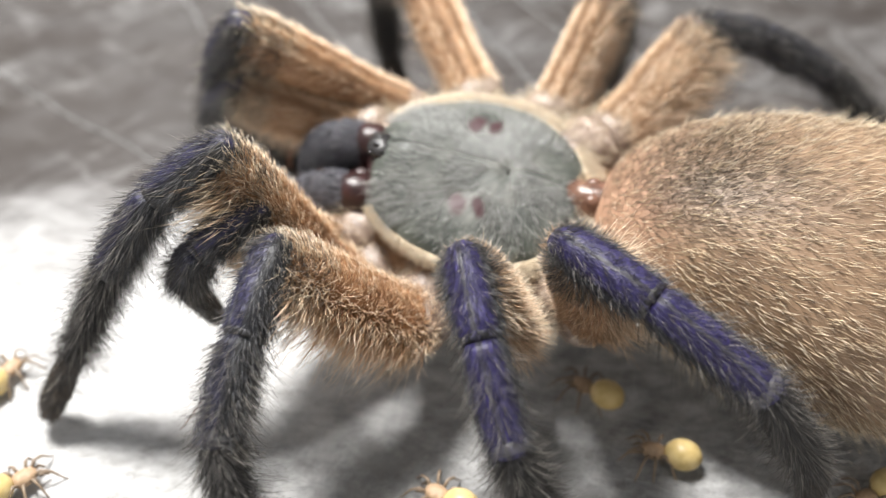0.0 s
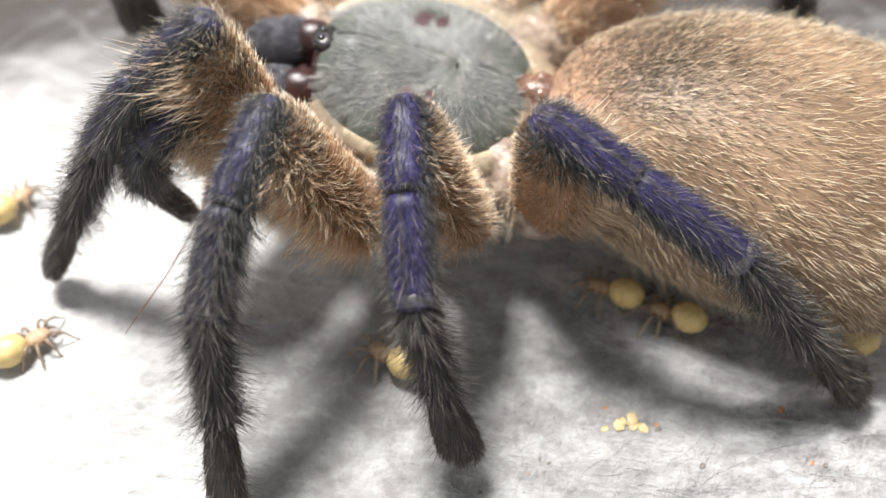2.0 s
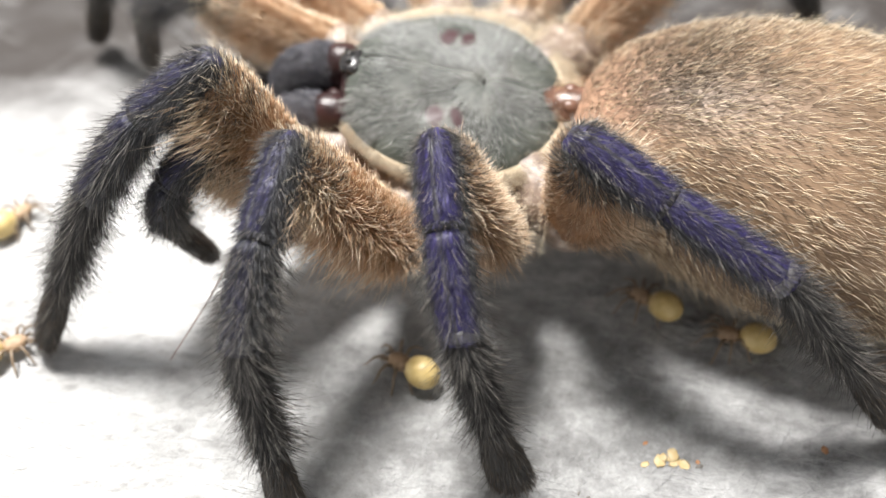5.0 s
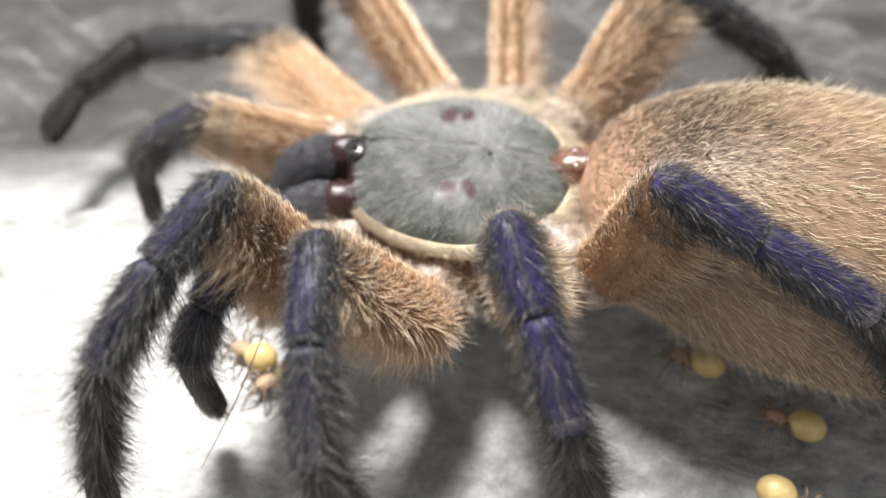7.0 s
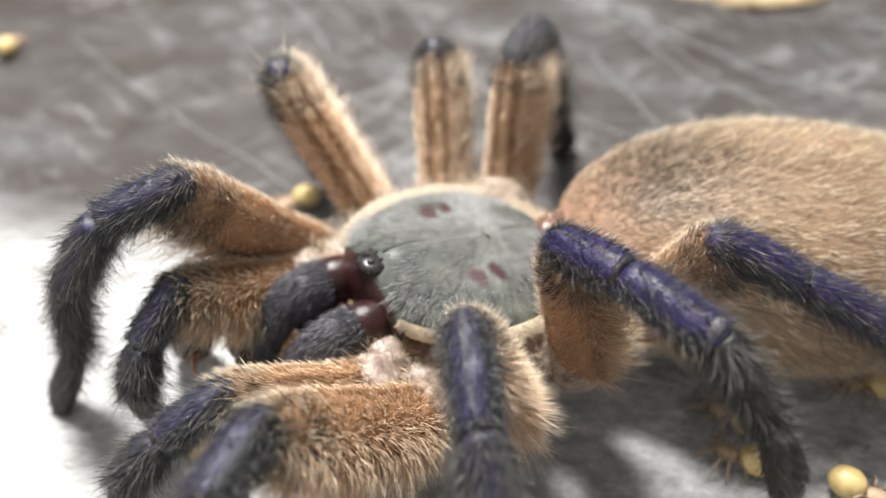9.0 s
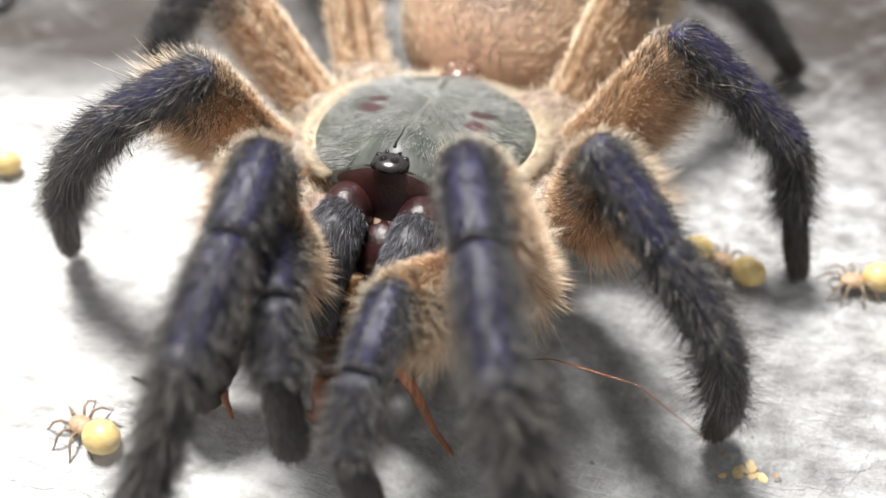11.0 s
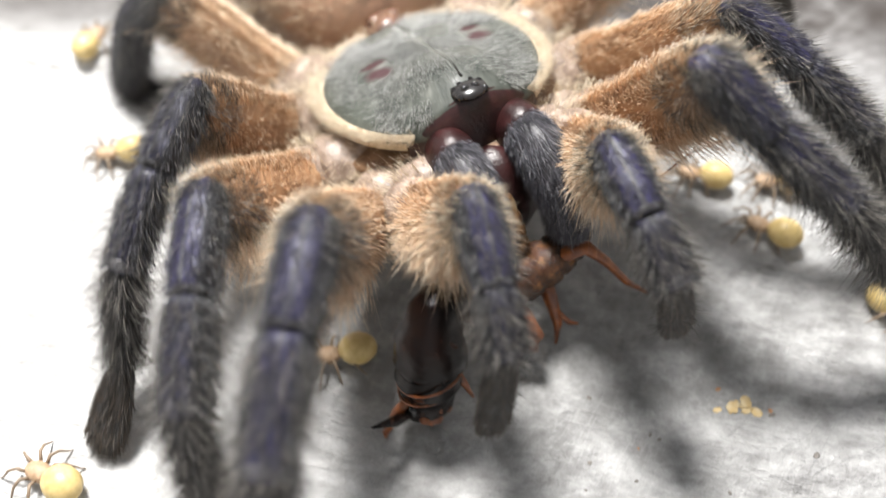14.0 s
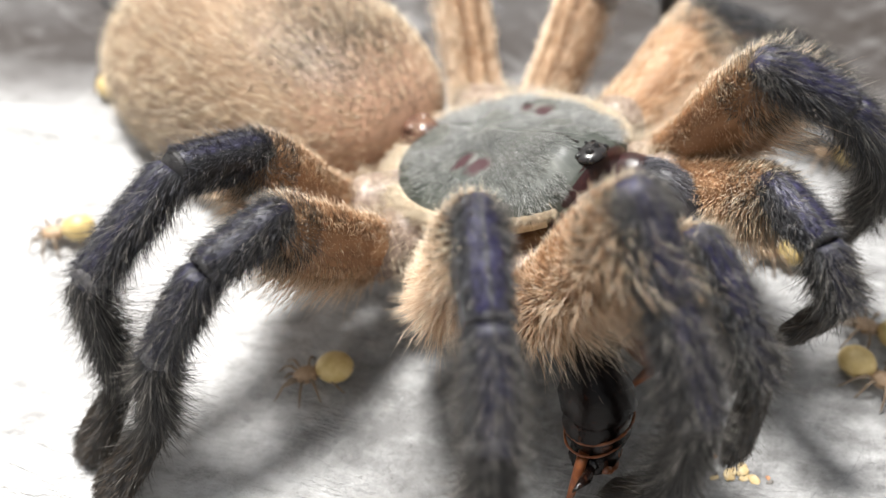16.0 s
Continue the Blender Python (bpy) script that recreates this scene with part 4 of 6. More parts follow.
def leg_meshes(kind, bald):
    """Skin and hair meshes of one kind of leg; bald: which face of the femur is nearly bare."""
    root, lens, _ = LEGS[kind]
    k = {"P": 0.84, "1": 0.92, "2": 0.9, "3": 0.9, "4": 0.94}[kind]
    violet = kind in "34"
    skin = M_VIOLET if violet else M_CHARCOAL
    names = NAMES if kind != "P" else ("femur", "patella", "tibia", "tarsus")
    out = []
    seed = 100 + 20 * "1234P".index(kind)
    for i, (nm, L) in enumerate(zip(names, lens)):
        seed += 1
        if nm == "femur":
            prof = [(-0.8, 2.1, 2.3, 0), (0.6, 2.5, 2.9, -0.3), (0.25 * L, 2.3, 2.95, -0.65), (0.55 * L, 2.45, 3.2, -0.8), (0.86 * L, 2.2, 2.6, -0.5), (L, 1.45, 1.5, -0.25), (L + 0.5, 0.8, 0.8, -0.3)]
            mat, hs = M_ORANGE_SKIN, [("under_hair", 3400, 0.9, 0.028, H_RUST if kind in "12P" else H_TAN, 0.7, 0.0, 0.95, 0.2, 0.7), ("hair", 3600, 1.25, 0.027, H_ORANGE if kind in "12P" else H_TAN, 0.7, 0.0, 0.92, 0.2, 1.5), ("long_hair", 2300, 1.55, 0.03, H_PEACH, 0.75, 0.02, 0.86, 0.2, 2.2 if kind in "12" else 1.8), ("dark_hair", 1400, 1.4, 0.021, H_BROWN, 0.4, 0.74, 1.0, 0.2, 0.2)]
            if kind in "12P":
                hs.append(("fringe", 750, 1.75, 0.026, H_CREAM, 0.9, 0.68, 0.97, 0.15, 0.5))
        elif nm == "patella":
            prof = [(-1.5, 0.8, 0.8, 0), (-0.9, 1.4, 1.4, 0), (0, 1.7, 1.7, 0), (0.3 * L, 1.85, 1.8, 0), (0.75 * L, 1.8, 1.75, 0), (L - 0.2, 1.6, 1.55, 0), (L, 1.35, 1.3, 0)]
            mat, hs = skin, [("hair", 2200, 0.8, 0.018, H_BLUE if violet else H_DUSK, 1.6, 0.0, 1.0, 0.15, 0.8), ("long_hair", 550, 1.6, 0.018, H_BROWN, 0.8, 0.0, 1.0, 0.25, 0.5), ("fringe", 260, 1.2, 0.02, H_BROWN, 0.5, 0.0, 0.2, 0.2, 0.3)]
        elif nm == "tibia":
            prof = [(-0.1, 1.25, 1.2, 0), (0.3, 1.6, 1.55, 0), (0.4 * L, 1.75, 1.7, 0), (0.85 * L, 1.6, 1.55, 0), (L, 1.4, 1.35, 0), (L + 0.3, 0.9, 0.9, 0)]
            mat = skin if kind not in "2P" else M_SLATE
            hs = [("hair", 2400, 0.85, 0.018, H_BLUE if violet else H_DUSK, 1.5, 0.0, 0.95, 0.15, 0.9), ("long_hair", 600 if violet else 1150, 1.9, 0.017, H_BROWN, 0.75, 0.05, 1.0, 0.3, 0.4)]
        elif nm == "metatarsus":
            prof = [(-0.2, 1.0, 1.0, 0), (0.3, 1.3, 1.25, 0), (0.5 * L, 1.2, 1.1, 0), (0.9 * L, 1.1, 1.0, 0), (L, 0.85, 0.85, 0)]
            mat, hs = M_BLACK_LEG, [("hair", 2000, 1.3, 0.021, H_DARK, 1.2, 0.0, 1.0, 0.25, 0.5), ("long_hair", 1000, 2.6, 0.018, H_BROWN, 0.7, 0.0, 0.95, 0.3, 0.2)]
        else:
            w = 1.75 if kind != "P" else 1.35
            prof = [(-0.2, 0.75, 0.75, 0), (0.5, 1.15, 0.95, 0), (0.4 * L, w, 1.0, 0), (0.8 * L, 1.08 * w, 0.95, 0), (L, 0.9, 0.55, -0.1)]
            mat, hs = M_BLACK_LEG, [("hair", 2400, 0.8, 0.02, H_SCOPULA, 2.6, 0.0, 1.0, 0.15, 0.2), ("long_hair", 160, 1.7, 0.02, H_BROWN, 0.8, 0.0, 0.8, 0.3, 0.0)]
        prof = [(x, a * k, b * k, c) for x, a, b, c in prof]
        body = limb(nm, prof, mat, seed=seed)
        subs = []
        for j, (hn, cnt, ln, rad, hm, lean, lo, hi, droop, below) in enumerate(hs):
            subs.append((hn, limb_hairs(hn, prof, int(cnt * (0.8 if kind == "P" else 1)), ln * (0.9 if kind == "P" else 1), rad, hm, lean, lo, hi, droop, seed * 7 + j, below, 1.1 if nm == "femur" else 0.0, bald if nm == "femur" and kind != "P" and hn != "dark_hair" else 0), {"hair": "dense hair", "under_hair": "rusty under hair", "dark_hair": "dark bristles", "fringe": "bristles round the joint", "long_hair": "long wispy hairs"}[hn]))
        if nm == "tibia":
            subs.append(("joint_ring", limb("joint_ring", [(L - 1.0, 1.49 * k, 1.44 * k, 0), (L - 0.5, 1.53 * k, 1.48 * k, 0), (L - 0.05, 1.42 * k, 1.37 * k, 0)], M_JOINT, steps=5, seed=seed), "grey joint ring"))
        if nm == "patella":
            subs.append(("joint_ring", limb("joint_ring", [(L - 0.4, 1.6 * k, 1.56 * k, 0), (L - 0.15, 1.58 * k, 1.54 * k, 0), (L + 0.05, 1.4 * k, 1.35 * k, 0)], M_BLACK_LEG, steps=5, seed=seed), "grey joint ring"))
        if nm == "tarsus":
            subs.append(("pad", limb("pad", [(0.3, 0.8 * k, 0.5, -0.62 * k), (0.5 * L, 1.2 * k, 0.62, -0.7 * k), (0.95 * L, 1.1 * k, 0.55, -0.6 * k), (L + 0.35, 0.6 * k, 0.4, -0.4 * k)], M_PAD, steps=8, lump=0.09, seed=seed), "dark brown foot pad"))
        out.append((nm, body, subs))
    return out


SEGMENTS = {}


def build_legs():
    for kind in "1234P":
        root, lens, rest = LEGS[kind]
        for side, sg in (("L", 1), ("R", -1)):
            made = leg_meshes(kind, -sg)
            segs = []
            for nm, body, subs in made:
                ob = part(nm if kind != "P" else "palp_" + nm, body, spider)
                for hn, hm, lab in subs:
                    sub = part(hn, hm, ob, lab, "stuff" if "hair" in hn or hn == "fringe" else "")
                    # right legs 3 and 4 get darker slate copies: shade put into the colour
                    if side == "R" and hn == "hair" and hm.materials[0] == H_BLUE:
                        sub.material_slots[0].link = "OBJECT"
                        sub.material_slots[0].material = H_SLATE
                if side == "R" and body.materials[0] in (M_VIOLET, M_CHARCOAL) and kind in "34":
                    ob.material_slots[0].link = "OBJECT"
                    ob.material_slots[0].material = M_SLATE
                segs.append(ob)
            SEGMENTS[side + kind] = segs
            a = np.array(root) * (1, sg, 1)
            inner = a * (0.42, 0.30, 1) + np.array([0, 0, -0.6])
            d = (a - inner) / np.linalg.norm(a - inner)
            cox = part("coxa", tube("coxa", [inner, inner + d * 1.5, a - d * 2.2, a - d * 0.9], [2.6, 3.2, 3.2, 2.7], M_COXA, 14), spider, "pinkish-grey hairy hip")
            part("trochanter", egg("trochanter", a - d * 0.1, (2.9, 2.9, 2.9), M_COXA, 16, 12, lump=0.02), cox)
            r = np.random.default_rng(500 + ord(kind) + sg)
            n = 1000
            u = r.uniform(0.1, 1.0, n)[:, None]
            q = r.normal(size=(n, 3))
            q -= (q @ d)[:, None] * d
            q /= np.linalg.norm(q, axis=1, keepdims=True)
            part("hair", hairs("hip_hair", inner + (a - inner) * u + q * 2.9, q + d * 0.5, r.uniform(0.8, 1.7, n), 0.02, H_CREAM, 0.25, 7), cox, "pale hip hair", "stuff")


build_legs()


# ---- the captured insect ----
def build_prey():
    prey = new("cricket")
    prey.empty_display_size = 0.005
    tagged(prey, "dead glossy black cricket with orange legs, held in the tarantula's jaws", "cricket")
    part("abdomen", segmented("prey_abdomen", [(14.2, 5.4, -8.6), (14.1, 4.0, -9.4), (14.5, 1.5, -9.7), (15.0, -1.5, -9.7), (15.6, -4.4, -9.2), (16.2, -7.4, -8.4)], [0.6, 1.5, 2.0, 2.1, 1.9, 1.5], M_PREY_BROWN, 8), prey, "brown belly")
    part("wing_case", segmented("prey_wing_case", [(13.1, -0.6, -2.8), (13.7, -0.8, -4.8), (14.1, -0.9, -6.8), (14.2, -0.9, -8.9)], [0.5, 1.0, 1.15, 1.2], M_PREY_AMBER, 5), prey, "wet amber flesh between the jaws")
    shell = part("thorax", segmented("prey_thorax", [(17.6, -7.2, -5.8), (18.0, -9.2, -6.0), (18.8, -10.6, -7.7), (19.4, -11.2, -9.4), (19.2, -11.8, -11.3), (18.9, -12.1, -12.5)], [1.2, 2.1, 2.7, 2.8, 2.5, 1.6], M_PREY_BLACK, 3, 28), prey, "glossy black front body")
    part("neck_plate", egg("prey_neck_plate", (19.5, -11.0, -8.6), (2.3, 2.75, 1.75), M_PREY_BLACK, 28, 18, (14, 0, 0), 0.012, 4), shell, "glossy black neck plate")
    for x, y, z, rr in ((19.35, -11.4, -10.2, 2.62), (19.15, -11.8, -11.5, 2.34)):
        hoop = [(x + rr * math.cos(a), y + rr * math.sin(a), z + 0.15 * math.cos(a) + 0.3 * math.sin(a)) for a in np.linspace(0, 2 * math.pi, 29)]
        part("band", tube("prey_band", hoop, [0.09 + 0.04 * math.sin(5 * a) ** 2 for a in np.linspace(0, 2 * math.pi, 29)], M_PREY_LEG, 6), shell, "thin amber band")
    head = part("head", egg("prey_head", (19.1, -12.2, -13.3), (1.9, 2.15, 1.5), M_PREY_BLACK, lump=0.02), prey, "black and rust head")
    for x, y, z, a, c in ((20.5, -12.4, -14.0, 0.75, 0.55), (20.2, -11.2, -13.8, 0.5, 0.5), (20.6, -13.2, -13.5, 0.4, 0.45), (20.7, -11.9, -13.2, 0.35, 0.3)):
        part("mouthpart", egg("prey_mouthpart", (x, y, z), (c, a, c), M_PREY_LEG, 12, 9, lump=0.1, seed=int(10 * a)), head, "rust mouthpart")
    for y in (-13.6, -10.9):
        part("eye", egg("prey_eye", (19.9, y, -12.9), (0.5, 0.55, 0.6), M_EYE, 12, 9), head, "shiny black eye")
    part("feeler", tube("prey_feeler", [(19.9, -13.7, -13.1), (20.4, -15.2, -12.5), (20.6, -17.1, -11.8)], [0.25, 0.45, 0.08], M_PREY_BLACK, 8), head, "black paddle-shaped feeler")
    part("leg", tube("prey_leg", [(15.5, -3.0, -10.4), (16.8, -2.5, -11.9), (17.9, -2.1, -13.7), (17.9, -2.3, -14.5), (17.4, -4.2, -14.6)], [0.5, 0.85, 0.75, 0.55, 0.25], M_PREY_LEG, 9), prey, "orange-brown insect leg")
    part("leg", tube("prey_leg", [(14.8, 0.7, -10.6), (15.6, 0.7, -12.8), (16.2, 0.7, -15.1), (16.1, 0.3, -17.3)], [0.7, 0.6, 0.4, 0.14], M_PREY_LEG, 9), prey, "orange-brown insect leg")
    part("leg", tube("prey_leg", [(15.8, 0.7, -13.7), (16.2, 1.7, -15.5), (16.3, 2.5, -16.1)], [0.32, 0.24, 0.1], M_PREY_LEG, 9), prey, "orange-brown insect leg")
    part("leg", tube("prey_leg", [(14.4, 1.7, -9.6), (15.8, 2.8, -8.6), (16.4, 4.1, -8.4), (16.8, 5.4, -10.2), (17.2, 6.9, -13.0), (17.5, 8.6, -15.0)], [0.5, 0.75, 0.6, 0.42, 0.3, 0.15], M_PREY_LEG, 9), prey, "orange-brown insect leg")
    part("leg", tube("prey_leg", [(15.8, -3.9, -10.8), (16.2, -4.8, -12.7), (16.2, -5.4, -15.3)], [0.5, 0.4, 0.15], M_PREY_LEG, 9), prey, "orange-brown insect leg")
    part("leg", tube("prey_leg", [(19.3, -9.7, -11.0), (20.0, -9.3, -12.5), (20.0, -8.9, -14.3)], [0.4, 0.3, 0.12], M_PREY_LEG, 9), prey, "orange-brown insect leg")
    part("leg", tube("prey_leg", [(19.0, -12.7, -11.9), (19.4, -14.8, -12.8), (19.2, -16.1, -14.6), (19.1, -16.2, -15.2)], [0.5, 0.42, 0.28, 0.12], M_PREY_LEG, 9), prey, "orange-brown insect leg")
    part("antenna", tube("prey_antenna", [(15, 9, -7), (15, 15, -5), (16, 21, -4.6), (18, 26, -6)], [0.08, 0.07, 0.055, 0.03], M_PREY_LEG, 6), prey, "thin rust-brown antenna")
    return prey


prey = build_prey()


# ---- spiderlings ----
def build_spiderling(seed):
    r = np.random.default_rng(seed)
    top = new("spiderling")
    top.empty_display_size = 0.003
    part("abdomen", egg("spiderling_abdomen", (-1.5, 0, 1.55), (1.62, 1.4, 1.36), M_YOLK, 20, 14, lump=0.006, seed=seed), top, "round yellow abdomen")
    part("head", egg("spiderling_head", (0.95, 0, 1.15), (1.15, 0.85, 0.65), M_BABY, 14, 10), top, "tan front body")
    for s in (-1, 1):
        for i, deg in enumerate((25, 62, 105, 145)):
            a = radians(deg + r.uniform(-9, 9)) * s
            d = np.array([math.cos(a), math.sin(a), 0])
            L = (0.85, 0.75, 0.7, 0.88)[i] * r.uniform(0.85, 1.1)
            o = np.array([0.95, 0, 1.0]) + d * 0.6
            pts = [o, o + d * 1.0 * L + (0, 0, 0.75), o + d * 1.9 * L + (0, 0, 0.35), o + d * 2.7 * L + (0, 0, -0.65), o + d * 3.1 * L + (0, 0, -0.95)]
            part("leg", tube("spiderling_leg", pts, [0.15, 0.14, 0.12, 0.08, 0.05], M_BABY_LEG, 7), top)
        part("palp", tube("spiderling_palp", [(1.8, 0.35 * s, 1.05), (2.4, 0.5 * s, 1.0), (2.8, 0.45 * s, 0.5)], [0.17, 0.15, 0.09], M_BABY_LEG, 7), top)
    return tagged(top, "tiny pale spiderling with a round yellow abdomen, on the floor", "spiderling", "spiderlings round the tarantula")


# ---- crumbs on the floor ----
def crumb(x, y, size, material, label, seed):
    r = np.random.default_rng(seed)
    me = egg("crumb", (0, 0, 0), (size * r.uniform(0.9, 1.3), size * r.uniform(0.6, 1.0), size * 0.06), material, 16, 11, lump=0.16, seed=seed)
    ob = new("crumb", me)
    ob.matrix_basis = pose(x * MM, y * MM, (swell(x, y) + 0.03 + 0.02 * size) * MM, 0, 0, r.uniform(0, 360))
    tagged(ob, label, "crumb", "crumbs on the floor")


for i in range(7):
    crumb(16.8 + 1.2 * rng.normal(), -25.8 + 0.35 * rng.normal(), rng.uniform(0.2, 0.55), M_CRUMB_Y, "flat ochre flake stuck in the web", 60 + i)
for i in range(26):
    x, y = rng.uniform(3, 34), rng.uniform(-40, -24)
    mat, lab = ((M_CRUMB_R, "tiny rust-coloured crumb in the web"), (M_CRUMB_B, "tiny dark crumb in the web"), (M_CRUMB_B, "tiny dark crumb in the web"))[i % 3]
    crumb(x, y, rng.uniform(0.1, 0.3), mat, lab, 10 + i)


chip = new("bark_chip", egg("bark_chip", (0, 0, 0), (15, 6, 1.2), M_CHIP, 40, 24, lump=0.05, seed=8))
chip.matrix_basis = pose(0.036, 0.092, (swell(33, 89) + 0.6) * MM, 0, 0, 8)
tagged(chip, "flat pale tan bark chip lying on the floor", "bark")


# ---- what moves ----
def glide(rows, t):
    """Values at t along rows of (time, values), with no overshoot."""
    if t <= rows[0][0]:
        return np.array(rows[0][1:], float)
    if t >= rows[-1][0]:
        return np.array(rows[-1][1:], float)
    T = np.array([r[0] for r in rows])
    V = np.array([r[1:] for r in rows], float)
    i = int(np.searchsorted(T, t, side="right")) - 1
    h = np.diff(T)[:, None]
    s = np.diff(V, axis=0) / h
    def slope(k):
        if k == 0 or k == len(T) - 1:
            return np.zeros(V.shape[1])
        a, b = s[k - 1], s[k]
        return np.where(a * b > 0, 2 * a * b / (a + b + np.sign(a + b) * 1e-9 + 1e-12), 0.0)
    u, d = (t - T[i]) / h[i, 0], h[i, 0]
    return ((1 + 2 * u) * (1 - u) ** 2 * V[i] + u * (1 - u) ** 2 * d * slope(i) + u * u * (3 - 2 * u) * V[i + 1] + u * u * (u - 1) * d * slope(i + 1))


GAIT = {}


def step(leg, t, *angles):
    """Note a leg's joint angles at t: swing, femur rise, four bends, lean of the leg's plane."""
    GAIT.setdefault(leg, []).append((t, *angles))


def joints(leg, p):
    """The poses of a leg's segments, in the spider's space."""
    sg = 1 if leg[0] == "L" else -1
    root, lens, rest = LEGS[leg[1]]
    A, T = sg * radians(rest + p[0]), sg * radians(p[6])
    h = Vector((math.cos(A), math.sin(A), 0))
    u = Vector((0, 0, 1)) * math.cos(T) + Vector((-math.sin(A), math.cos(A), 0)) * math.sin(T)
    at, e, out = Vector((root[0], sg * root[1], root[2])), p[1], []
    for i, L in enumerate(lens):
        if i:
            e -= p[1 + i]
        d = h * math.cos(radians(e)) + u * math.sin(radians(e))
        z = u * math.cos(radians(e)) - h * math.sin(radians(e))
        y = z.cross(d)
        m = Matrix((d, y, z)).transposed().to_4x4()
        m.translation = at * MM
        out.append(m)
        at = at + d * L
    return out


def walk_legs():
    times = [0.25 * i for i in range(65)]
    for leg, rows in GAIT.items():
        keyed = [[] for _ in SEGMENTS[leg]]
        for t in times:
            for k, m in enumerate(joints(leg, glide(rows, t))):
                keyed[k].append((t, m))
        for ob, rr in zip(SEGMENTS[leg], keyed):
            walk(ob, rr)


def mm(x, y, z, roll, pitch, yaw):
    return pose(x * MM, y * MM, z * MM, roll, pitch, yaw)


def crawl(x, y, yaw):
    return mm(x, y, swell(x, y) + 0.05, 0, 0, yaw)


